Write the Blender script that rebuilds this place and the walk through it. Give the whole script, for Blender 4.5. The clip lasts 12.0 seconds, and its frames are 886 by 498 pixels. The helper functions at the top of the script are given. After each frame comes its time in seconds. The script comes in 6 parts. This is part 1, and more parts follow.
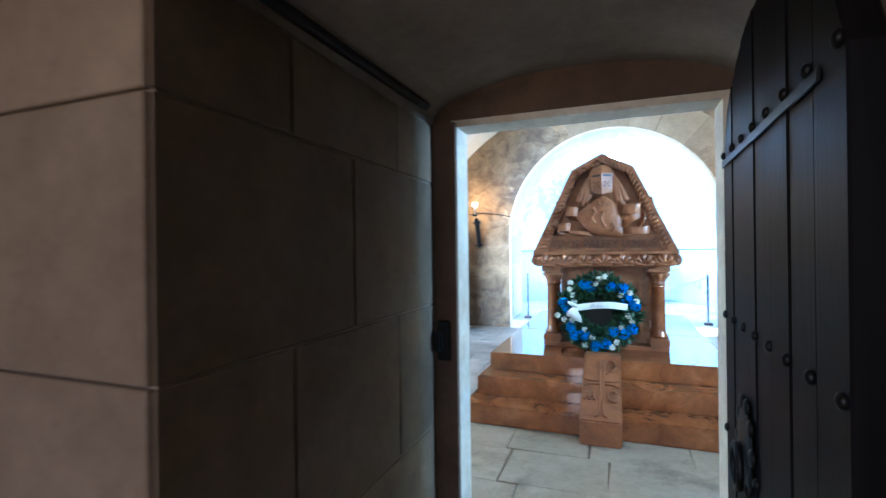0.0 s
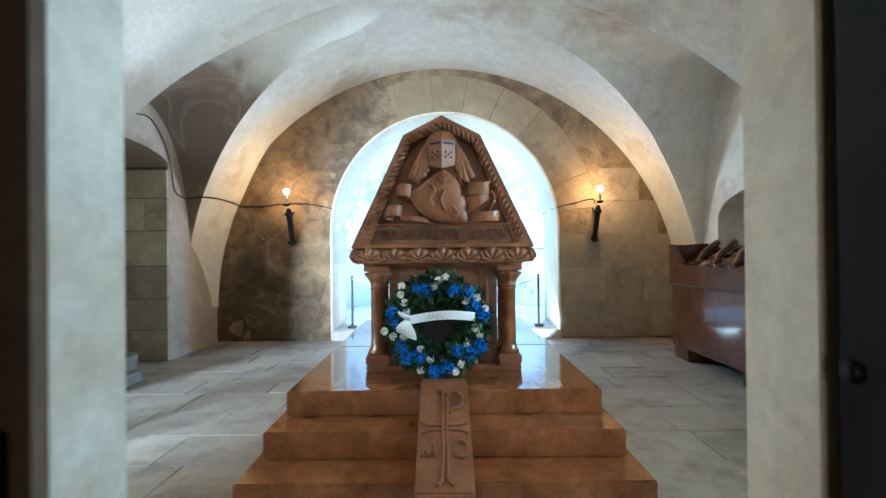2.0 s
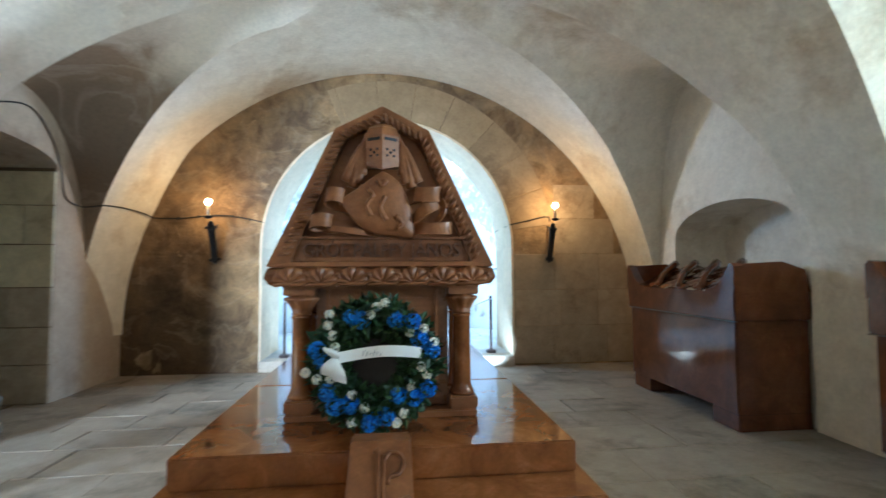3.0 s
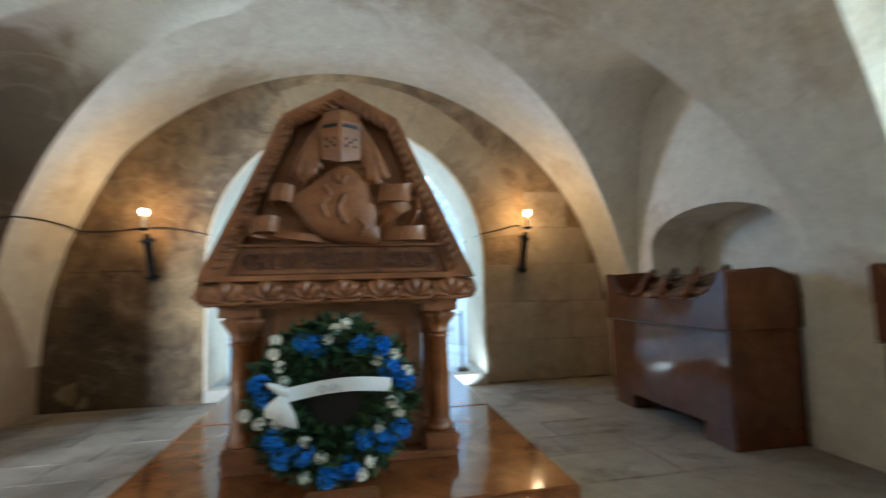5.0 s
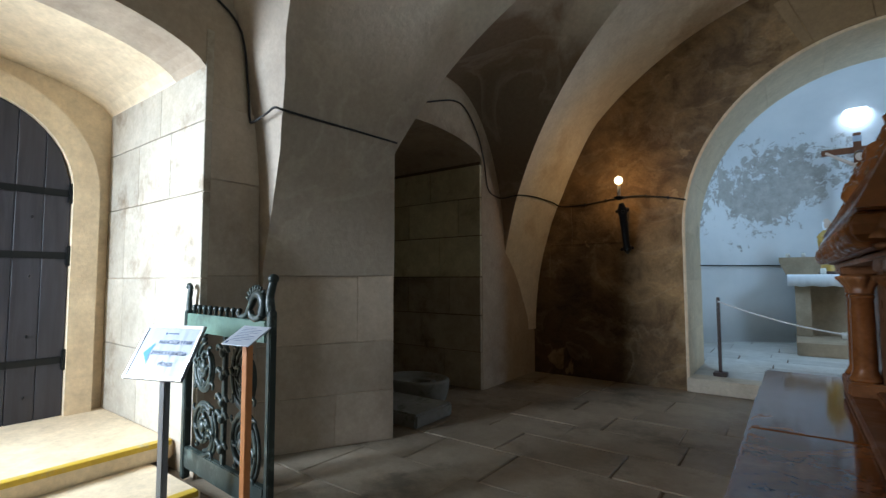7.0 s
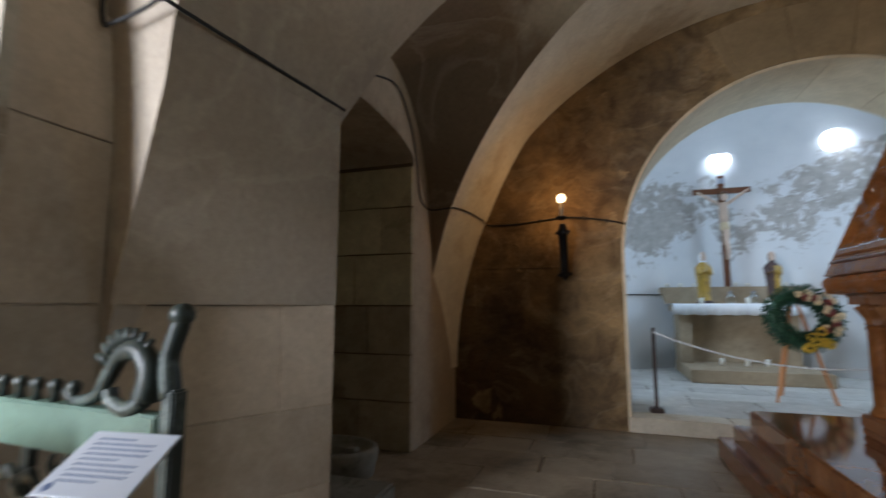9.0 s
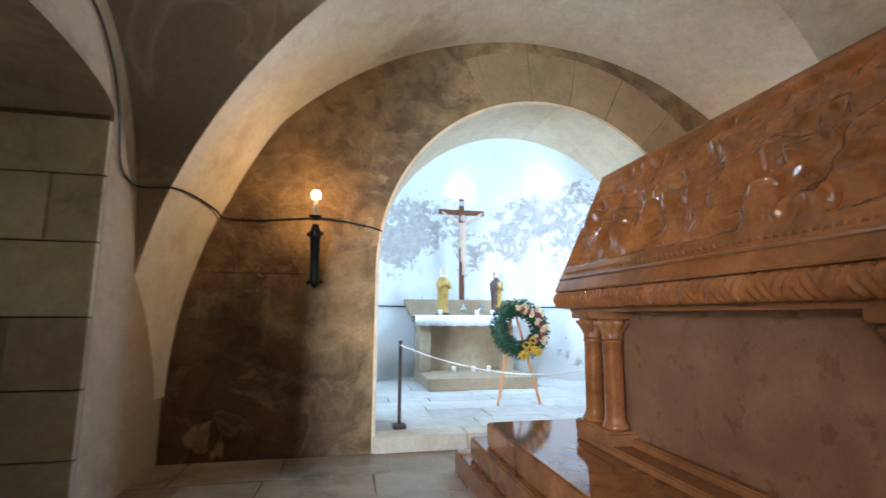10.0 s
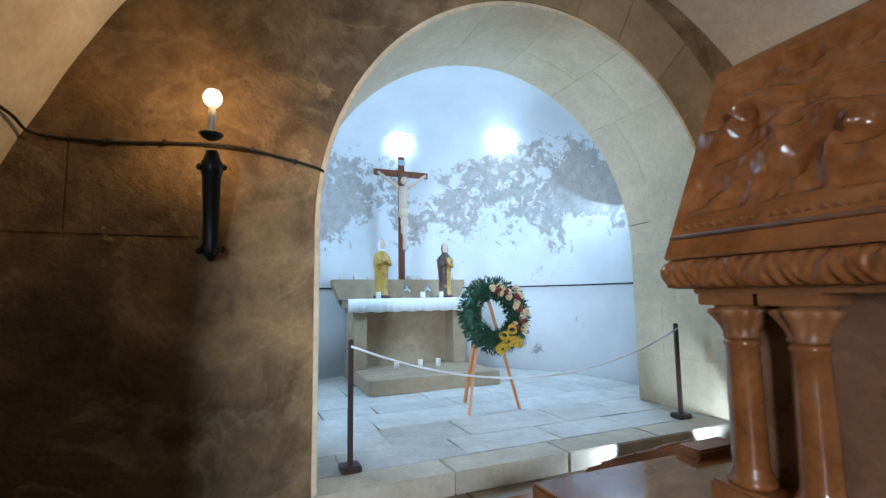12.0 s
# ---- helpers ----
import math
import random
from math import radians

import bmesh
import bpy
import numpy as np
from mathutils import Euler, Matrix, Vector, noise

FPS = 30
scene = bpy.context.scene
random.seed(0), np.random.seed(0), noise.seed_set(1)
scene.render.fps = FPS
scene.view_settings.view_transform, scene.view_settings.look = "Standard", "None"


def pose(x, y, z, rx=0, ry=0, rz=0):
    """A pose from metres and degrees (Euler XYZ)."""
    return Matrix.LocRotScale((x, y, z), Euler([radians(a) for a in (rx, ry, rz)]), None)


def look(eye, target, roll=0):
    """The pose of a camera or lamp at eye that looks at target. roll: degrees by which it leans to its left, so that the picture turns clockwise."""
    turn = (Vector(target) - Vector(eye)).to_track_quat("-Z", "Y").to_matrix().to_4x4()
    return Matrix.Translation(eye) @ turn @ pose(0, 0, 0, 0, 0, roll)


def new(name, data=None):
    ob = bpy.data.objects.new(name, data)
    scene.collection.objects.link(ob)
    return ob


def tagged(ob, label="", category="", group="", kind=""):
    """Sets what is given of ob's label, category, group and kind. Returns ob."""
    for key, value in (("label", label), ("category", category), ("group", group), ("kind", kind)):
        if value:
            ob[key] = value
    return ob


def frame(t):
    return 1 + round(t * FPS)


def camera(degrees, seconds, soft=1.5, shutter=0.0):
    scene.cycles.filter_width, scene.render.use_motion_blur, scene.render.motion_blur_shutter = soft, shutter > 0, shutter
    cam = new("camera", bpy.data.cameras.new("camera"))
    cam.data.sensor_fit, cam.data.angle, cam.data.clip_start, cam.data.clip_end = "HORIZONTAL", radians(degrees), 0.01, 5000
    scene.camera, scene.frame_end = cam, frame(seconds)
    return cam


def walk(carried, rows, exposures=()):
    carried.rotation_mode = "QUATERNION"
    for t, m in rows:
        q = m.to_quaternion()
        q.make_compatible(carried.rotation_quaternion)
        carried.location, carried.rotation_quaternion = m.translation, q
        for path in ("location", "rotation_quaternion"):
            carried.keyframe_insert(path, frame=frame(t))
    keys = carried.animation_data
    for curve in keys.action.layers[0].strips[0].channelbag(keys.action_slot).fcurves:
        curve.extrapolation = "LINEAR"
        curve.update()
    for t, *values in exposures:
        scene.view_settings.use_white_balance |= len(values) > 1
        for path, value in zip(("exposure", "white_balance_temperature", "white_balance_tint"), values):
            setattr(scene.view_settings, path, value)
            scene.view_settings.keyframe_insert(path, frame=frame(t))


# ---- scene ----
# ---- camera ----
cam = camera(87.0, 12.0, soft=1.4, shutter=0.35)
PATH = [
    (0, (0.154, 0.321, 1.672), (-0.547, 2.194, 1.674), -0.7),
    (0.5, (0.071, 0.779, 1.693), (-0.364, 2.731, 1.664), -0.6),
    (1, (-0.05, 1.152, 1.683), (-0.281, 3.139, 1.646), -0.3),
    (1.5, (-0.077, 1.453, 1.66), (-0.193, 3.449, 1.632), -0.9),
    (2, (0.003, 1.827, 1.569), (0.003, 3.827, 1.578), -0.6),
    (2.5, (0.012, 2.222, 1.553), (0.104, 4.22, 1.564), -0.5),
    (3, (0.061, 2.515, 1.566), (0.28, 4.501, 1.659), -0.3),
    (3.2, (0.086, 2.595, 1.563), (0.48, 4.553, 1.67), -0.7),
    (4.8, (0.037, 2.989, 1.538), (0.68, 4.873, 1.728), -0.6),
    (5, (0.065, 3.026, 1.557), (0.44, 4.984, 1.707), -1.5),
    (5.5, (-0.083, 3.093, 1.574), (-0.415, 5.06, 1.718), -1.3),
    (6, (-0.346, 3.229, 1.447), (-1.179, 5.038, 1.626), -0.5),
    (6.5, (-0.666, 3.502, 1.366), (-1.783, 5.155, 1.51), 0.2),
    (6.7, (-0.756, 3.61, 1.382), (-1.944, 5.215, 1.503), 0.1),
    (8.3, (-1.946, 4.027, 1.344), (-3.114, 5.644, 1.481), -1.5),
    (8.5, (-2.056, 4.11, 1.36), (-3.14, 5.784, 1.508), -1.2),
    (9, (-2.282, 4.363, 1.398), (-2.906, 6.248, 1.636), 0.0),
    (9.5, (-2.318, 4.633, 1.407), (-2.329, 6.611, 1.705), 0.3),
    (10, (-2.338, 5.019, 1.414), (-1.93, 6.956, 1.697), 0.3),
    (10.5, (-2.429, 5.477, 1.438), (-1.731, 7.332, 1.701), 0.6),
    (11, (-2.461, 5.945, 1.425), (-1.635, 7.752, 1.652), -0.4),
    (11.5, (-2.459, 6.436, 1.417), (-1.697, 8.274, 1.619), -0.9),
    (12, (-2.462, 6.849, 1.453), (-1.675, 8.677, 1.653), -0.8),
]
EXPOSURES = [(0, 1.5, 3750, 1), (1.0, 1.35, 3900, -1), (2.0, 0.85, 4300, 0), (2.5, 0.62, 4500, 0), (3.2, 0.45, 4650, 1), (5.0, 0.25, 4700, 1), (5.5, 0.15, 4800, 3), (6.0, -0.85, 5200, 5),
             (6.7, -1.55, 5300, 4), (8.5, -1.6, 5650, 6), (8.8, -1.6, 5800, 8), (9.0, -1.5, 5850, 11), (9.5, -0.15, 5450, 9), (10.0, 0.0, 5400, 8), (10.5, -0.22, 5250, 8), (12.0, -0.6, 5150, 5)]
walk(cam, [(t, look(eye, target, roll)) for t, eye, target, roll in PATH], EXPOSURES)


# ---- light ----
world = bpy.data.worlds.new("sky")
scene.world = world
world.use_nodes = True
_sky = world.node_tree.nodes.new("ShaderNodeTexSky")
_sky.sky_type, _sky.sun_disc = 'NISHITA', False
_sky.sun_elevation, _sky.sun_rotation = radians(48), radians(200)
world.node_tree.links.new(_sky.outputs[0], world.node_tree.nodes["Background"].inputs[0])
world.node_tree.nodes["Background"].inputs[1].default_value = 0.12


def area_lamp(name, eye, target, sx, sy, watts, colour):
    """Daylight standing in an opening."""
    data = bpy.data.lights.new(name, 'AREA')
    data.shape, data.size, data.size_y = 'RECTANGLE', sx, sy
    data.energy, data.color = watts, colour
    ob = new(name, data)
    ob.matrix_world = look(eye, target)
    return ob


def bulb_lamp(name, place, watts, colour, radius=0.04):
    data = bpy.data.lights.new(name, 'POINT')
    data.energy, data.color, data.shadow_soft_size = watts, colour, radius
    ob = new(name, data)
    ob.location = place
    return ob


DAY = (0.97, 0.98, 1.0)
COOL = (0.64, 0.82, 1.0)
GREEN = (0.97, 1.0, 0.90)
porch = area_lamp("porch_daylight", (-5.45, 2.0, 2.0), (-3.9, 4.9, 1.3), 1.0, 1.8, 450, DAY)
porch.data.spread = radians(102)
area_lamp("east_window_daylight", (5.1, 3.85, 2.25), (0.6, 7.0, 3.6), 1.3, 0.7, 165, GREEN)
area_lamp("chapel_west_daylight", (-2.55, 12.3, 3.1), (1.5, 12.6, 1.2), 0.9, 1.3, 185, COOL)
area_lamp("chapel_east_daylight", (2.6, 12.3, 3.1), (-1.5, 12.6, 1.2), 0.9, 1.3, 185, COOL)
area_lamp("vestibule_daylight", (-1.05, -2.3, 2.0), (-1.05, 1.2, 1.3), 1.0, 1.2, 24, (1.0, 0.54, 0.24))
SCONCES = ((-2.646, 9.745), (2.677, 9.746))
for _x, _y in SCONCES:
    bulb_lamp("sconce_light", (_x, _y, 2.62), 19, (1.0, 0.52, 0.17), 0.045)


def spot_lamp(name, eye, target, watts, colour, degrees):
    data = bpy.data.lights.new(name, 'SPOT')
    data.energy, data.color, data.spot_size, data.spot_blend, data.shadow_soft_size = watts, colour, radians(degrees), 0.5, 0.03
    ob = new(name, data)
    ob.matrix_world = look(eye, target)
    return ob


FLOOR_SPOTS = (((1.50, 9.80, 0.12), (2.12, 11.0, 0.45)), ((0.62, 9.78, 0.12), (-0.55, 10.9, 0.18)))
for _a, _b in FLOOR_SPOTS:
    spot_lamp("floor_spot_light", _a, _b, 45, (0.9, 0.96, 1.0), 70)


# ---- materials ----
def material(name, base, rough=0.8, metal=0.0):
    m = bpy.data.materials.new(name)
    m.use_nodes = True
    b = m.node_tree.nodes["Principled BSDF"]
    b.inputs["Base Color"].default_value = (*base, 1)
    b.inputs["Roughness"].default_value = rough
    b.inputs["Metallic"].default_value = metal
    return m


def node(m, kind, **values):
    n = m.node_tree.nodes.new(kind)
    for key, value in values.items():
        n.inputs[key.replace("_", " ")].default_value = value
    return n


def wire(m, a, b):
    m.node_tree.links.new(a, b)


def coords(m):
    g = m.node_tree.nodes.new("ShaderNodeNewGeometry")
    return g.outputs["Position"]


def noise_of(m, scale, detail=5.0, rough=0.55, distortion=0.0, where=None):
    n = node(m, "ShaderNodeTexNoise", Scale=scale, Detail=detail, Roughness=rough, Distortion=distortion)
    wire(m, where or coords(m), n.inputs["Vector"])
    return n.outputs["Fac"]


def ramp(m, fac, stops):
    r = m.node_tree.nodes.new("ShaderNodeValToRGB")
    e = r.color_ramp.elements
    while len(e) < len(stops):
        e.new(0.5)
    for el, (at, c) in zip(e, stops):
        el.position, el.color = at, (*c, 1)
    wire(m, fac, r.inputs[0])
    return r.outputs[0]


def mix(m, fac, a, b, how='MIX'):
    x = m.node_tree.nodes.new("ShaderNodeMix")
    x.data_type, x.blend_type = 'RGBA', how
    for i, v in ((0, fac), (6, a), (7, b)):
        if hasattr(v, "is_output"):
            wire(m, v, x.inputs[i])
        else:
            x.inputs[i].default_value = v if i == 0 else (*v, 1)
    return x.outputs[2]


def bsdf(m):
    return m.node_tree.nodes["Principled BSDF"]


def bump(m, fac, strength=0.3, distance=0.01, under=None):
    b = node(m, "ShaderNodeBump", Strength=strength, Distance=distance)
    wire(m, fac, b.inputs["Height"])
    if under:
        wire(m, under, b.inputs["Normal"])
    return b.outputs["Normal"]


def plaster(name, light, dark, stain, stain_at=0.62, stain_scale=0.8, rough=0.9, grain=0.25, relief=0.0, mottled=0.80, tide=False):
    """Old plaster or stone: two tones, stains with soft edges, fine grain."""
    m = material(name, light, rough)
    tone = ramp(m, noise_of(m, 1.1, 8, 0.62, 0.1), [(0.3, dark), (0.62, light)])
    spots = ramp(m, noise_of(m, stain_scale, 10, 0.7, 0.15), [(stain_at - 0.06, (0, 0, 0)), (stain_at + 0.08, (1, 1, 1))])
    tone = mix(m, spots, tone, stain)
    if tide:
        line = ramp(m, noise_of(m, 0.62, 6, 0.6), [(0.46, (0, 0, 0)), (0.53, (0.20, 0.20, 0.20)), (0.57, (0, 0, 0)), (0.62, (0.0, 0.0, 0.0)), (0.68, (0.25, 0.25, 0.25))])
        tone = mix(m, line, tone, stain)
    fine = ramp(m, noise_of(m, 26, 5, 0.7), [(0.25, (0.86, 0.86, 0.86)), (0.7, (1.06, 1.06, 1.06))])
    tone = mix(m, 1.0, tone, fine, 'MULTIPLY')
    mottle = ramp(m, noise_of(m, 5.5, 7, 0.68), [(0.3, (mottled, mottled - 0.01, mottled - 0.03)), (0.66, (1.05, 1.05, 1.05))])
    tone = mix(m, 1.0, tone, mottle, 'MULTIPLY')
    wire(m, tone, bsdf(m).inputs["Base Color"])
    n1 = bump(m, noise_of(m, 5, 6, 0.6), 0.25 + relief, 0.03 + relief * 0.03)
    wire(m, bump(m, noise_of(m, 70, 4, 0.6), grain, 0.004, n1), bsdf(m).inputs["Normal"])
    return m


MAT = {}
MAT["vault"] = plaster("vault_plaster", (0.82, 0.77, 0.65), (0.745, 0.68, 0.555), (0.53, 0.43, 0.30), 0.61, 0.55, 0.9, 0.2, 0.0, 0.88, True)


def brown_bay(name, light, brown, centre, inner, outer):
    """Pale plaster, brown around one centre with a ragged edge, crossed by pale tide lines."""
    m = material(name, light, 0.9)
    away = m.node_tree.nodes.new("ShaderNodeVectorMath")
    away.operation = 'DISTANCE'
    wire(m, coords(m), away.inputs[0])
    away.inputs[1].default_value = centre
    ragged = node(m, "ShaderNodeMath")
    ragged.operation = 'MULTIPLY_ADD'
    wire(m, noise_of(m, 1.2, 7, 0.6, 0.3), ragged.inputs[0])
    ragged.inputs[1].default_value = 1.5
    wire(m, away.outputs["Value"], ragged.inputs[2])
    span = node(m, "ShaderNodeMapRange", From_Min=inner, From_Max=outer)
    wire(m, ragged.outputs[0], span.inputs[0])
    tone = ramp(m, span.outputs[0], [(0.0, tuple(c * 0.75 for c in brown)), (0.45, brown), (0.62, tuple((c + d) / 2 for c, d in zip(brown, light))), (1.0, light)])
    salts = ramp(m, noise_of(m, 0.9, 5, 0.55, 0.6), [(0.50, (0, 0, 0)), (0.52, (0.13,) * 3), (0.56, (0, 0, 0))])
    tone = mix(m, salts, tone, light)
    fine = ramp(m, noise_of(m, 24, 6, 0.7), [(0.25, (0.84,) * 3), (0.7, (1.08,) * 3)])
    wire(m, mix(m, 1.0, tone, fine, 'MULTIPLY'), bsdf(m).inputs["Base Color"])
    n1 = bump(m, noise_of(m, 5, 6, 0.6), 0.3, 0.03)
    wire(m, bump(m, noise_of(m, 70, 4, 0.6), 0.2, 0.004, n1), bsdf(m).inputs["Normal"])
    return m


# web above the alcove: brown staining, with its lack of light painted in
MAT["brownweb"] = brown_bay("stained_shaded_plaster", (0.78, 0.72, 0.59), (0.28, 0.205, 0.135), (-3.9, 8.4, 2.9), 1.5, 3.0)
# pier: taupe about the centre, fading to the vault's pale tone
MAT["pierplaster"] = brown_bay("taupe_pier_plaster", (0.79, 0.735, 0.61), (0.53, 0.445, 0.35), (-3.85, 6.2, 1.9), 1.7, 3.4)
MAT["stone"] = plaster("sand_stone", (0.49, 0.405, 0.30), (0.41, 0.325, 0.235), (0.30, 0.23, 0.165), 0.63, 0.8, 0.9, 0.25, 0.0, 0.88)


def old_wall(name, ochre, brown, dark, pale, dark_centre):
    """Old render on stone: broad brown and ochre fields, dark damp fields, wandering salt lines and a few fallen
    patches; darker around one given point.
    """
    m = material(name, ochre, 0.88)
    tone = ramp(m, noise_of(m, 1.0, 7, 0.55, 0.2), [(0.36, brown), (0.62, ochre)])
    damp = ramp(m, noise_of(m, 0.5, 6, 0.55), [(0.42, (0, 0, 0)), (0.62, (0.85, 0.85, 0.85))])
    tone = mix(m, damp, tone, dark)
    # darker within a ragged radius of the given point
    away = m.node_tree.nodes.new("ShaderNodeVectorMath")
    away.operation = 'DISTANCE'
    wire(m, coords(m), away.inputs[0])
    away.inputs[1].default_value = dark_centre
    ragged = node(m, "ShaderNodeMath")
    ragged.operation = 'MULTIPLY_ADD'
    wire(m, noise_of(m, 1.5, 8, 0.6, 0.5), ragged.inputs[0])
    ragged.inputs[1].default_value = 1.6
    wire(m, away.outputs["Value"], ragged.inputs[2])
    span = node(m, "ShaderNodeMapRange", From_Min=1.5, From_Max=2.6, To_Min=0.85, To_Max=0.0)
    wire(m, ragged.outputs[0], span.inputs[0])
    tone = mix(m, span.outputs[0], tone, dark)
    salts = ramp(m, noise_of(m, 1.3, 5, 0.55, 0.9), [(0.485, (0, 0, 0)), (0.51, (0.24, 0.24, 0.24)), (0.56, (0, 0, 0))])
    tone = mix(m, salts, tone, pale)
    patch = ramp(m, noise_of(m, 2.3, 5, 0.5, 0.3), [(0.665, (0, 0, 0)), (0.68, (0.6, 0.6, 0.6))])
    tone = mix(m, patch, tone, mix(m, 0.8, pale, ochre))
    stain = ramp(m, noise_of(m, 2.7, 9, 0.64, 0.5), [(0.36, (0.56, 0.52, 0.47)), (0.50, (1.0, 1.0, 1.0)), (0.64, (1.38, 1.34, 1.26))])
    tone = mix(m, 1.0, tone, stain, 'MULTIPLY')
    fine = ramp(m, noise_of(m, 38, 5, 0.7), [(0.28, (0.80, 0.80, 0.80)), (0.68, (1.10, 1.10, 1.10))])
    wire(m, mix(m, 1.0, tone, fine, 'MULTIPLY'), bsdf(m).inputs["Base Color"])
    n1 = bump(m, patch, 0.7, 0.012)
    n2 = bump(m, noise_of(m, 3.2, 8, 0.62), 0.8, 0.07, n1)
    wire(m, bump(m, noise_of(m, 55, 4, 0.6), 0.3, 0.005, n2), bsdf(m).inputs["Normal"])
    r = ramp(m, damp, [(0.0, (0.9,) * 3), (1.0, (0.6,) * 3)])
    wire(m, r, bsdf(m).inputs["Roughness"])
    return m


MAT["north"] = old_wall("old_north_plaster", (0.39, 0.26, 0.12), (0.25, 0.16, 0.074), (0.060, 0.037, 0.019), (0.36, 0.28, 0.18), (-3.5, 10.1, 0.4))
MAT["pale"] = plaster("pale_dressed_stone", (0.86, 0.72, 0.50), (0.76, 0.61, 0.405), (0.5, 0.42, 0.32), 0.7, 1.3)
MAT["green"] = plaster("mossy_stone", (0.47, 0.47, 0.26), (0.34, 0.35, 0.18), (0.13, 0.11, 0.07), 0.58, 1.0)


def flaking_whitewash():
    """Whitewash fallen off in ragged patches: large islands broken up by small flakes."""
    m = material("flaking_whitewash", (0.74, 0.75, 0.75), 0.9)
    tone = ramp(m, noise_of(m, 0.9, 6, 0.6), [(0.3, (0.66, 0.68, 0.69)), (0.65, (0.78, 0.79, 0.79))])
    big, small = noise_of(m, 0.8, 3, 0.5), noise_of(m, 5.5, 10, 0.76, 0.4)
    add = node(m, "ShaderNodeMath")
    add.operation = 'MULTIPLY_ADD'
    wire(m, big, add.inputs[0])
    add.inputs[1].default_value = 0.9
    wire(m, small, add.inputs[2])
    sep = m.node_tree.nodes.new("ShaderNodeSeparateXYZ")
    wire(m, coords(m), sep.inputs[0])
    height = node(m, "ShaderNodeMapRange", From_Min=0.0, From_Max=5.0)
    wire(m, sep.outputs[2], height.inputs[0])
    damp = ramp(m, height.outputs[0], [(0.0, (0.0,) * 3), (0.12, (0.10,) * 3), (0.26, (0.0,) * 3), (0.40, (0.10,) * 3), (0.58, (0.30,) * 3), (0.78, (0.24,) * 3), (0.88, (0.0,) * 3)])
    total = node(m, "ShaderNodeMath")
    total.operation = 'ADD'
    wire(m, add.outputs[0], total.inputs[0])
    wire(m, damp, total.inputs[1])
    edge = node(m, "ShaderNodeMapRange", From_Min=1.195, From_Max=1.235)
    wire(m, total.outputs[0], edge.inputs[0])
    bare = ramp(m, noise_of(m, 7, 7, 0.7), [(0.3, (0.33, 0.31, 0.28)), (0.7, (0.52, 0.50, 0.46))])
    x = m.node_tree.nodes.new("ShaderNodeMix")
    x.data_type = 'RGBA'
    wire(m, edge.outputs[0], x.inputs[0])
    wire(m, tone, x.inputs[6])
    wire(m, bare, x.inputs[7])
    wire(m, x.outputs[2], bsdf(m).inputs["Base Color"])
    n1 = bump(m, edge.outputs[0], 0.5, -0.008)
    wire(m, bump(m, noise_of(m, 40, 5, 0.65), 0.2, 0.004, n1), bsdf(m).inputs["Normal"])
    return m


MAT["chapel"] = flaking_whitewash()
MAT["white"] = plaster("whitewash", (0.8, 0.79, 0.75), (0.68, 0.66, 0.6), (0.55, 0.5, 0.42), 0.72, 1.2)
MAT["floor"] = plaster("worn_floor_slab", (0.36, 0.302, 0.225), (0.27, 0.22, 0.158), (0.15, 0.125, 0.09), 0.57, 1.4, 0.5, 0.15)
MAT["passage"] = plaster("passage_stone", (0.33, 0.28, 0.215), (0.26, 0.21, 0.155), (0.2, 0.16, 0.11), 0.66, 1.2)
MAT["joint"] = material("mortar_joint", (0.16, 0.12, 0.08), 0.95)


def marble(name, light, dark, vein, rough=0.16):
    m = material(name, light, rough)
    tone = ramp(m, noise_of(m, 3.2, 9, 0.66, 0.7), [(0.28, dark), (0.55, light), (0.75, vein)])
    speck = ramp(m, noise_of(m, 45, 4, 0.6), [(0.3, (0.86, 0.86, 0.86)), (0.66, (1.07, 1.07, 1.07))])
    wire(m, mix(m, 1.0, tone, speck, 'MULTIPLY'), bsdf(m).inputs["Base Color"])
    wire(m, bump(m, noise_of(m, 60, 3, 0.5), 0.05, 0.002), bsdf(m).inputs["Normal"])
    r = ramp(m, noise_of(m, 9, 5, 0.6), [(0.3, (rough * 0.75,) * 3), (0.7, (min(1, rough * 1.4),) * 3)])
    wire(m, r, bsdf(m).inputs["Roughness"])
    return m


MAT["marble"] = marble("red_marble", (0.25, 0.092, 0.025), (0.125, 0.040, 0.011), (0.37, 0.165, 0.055), 0.07)
MAT["slope"] = marble("polished_carved_marble", (0.275, 0.097, 0.024), (0.12, 0.039, 0.010), (0.38, 0.162, 0.05), 0.06)
_fine = bump(MAT["slope"], noise_of(MAT["slope"], 22, 4, 0.55, 0.6), 0.32, 0.014)
wire(MAT["slope"], _fine, bsdf(MAT["slope"]).inputs["Normal"])
MAT["carved"] = marble("carved_red_marble", (0.25, 0.100, 0.031), (0.14, 0.050, 0.014), (0.34, 0.155, 0.053), 0.42)
MAT["panel"] = marble("dull_marble_panel", (0.225, 0.112, 0.055), (0.14, 0.064, 0.029), (0.32, 0.18, 0.093), 0.3)
for _m in ("marble", "slope"):
    bsdf(MAT[_m]).inputs["Specular IOR Level"].default_value = 0.75
MAT["chest"] = marble("brown_red_marble", (0.125, 0.042, 0.015), (0.075, 0.023, 0.008), (0.17, 0.062, 0.023), 0.08)


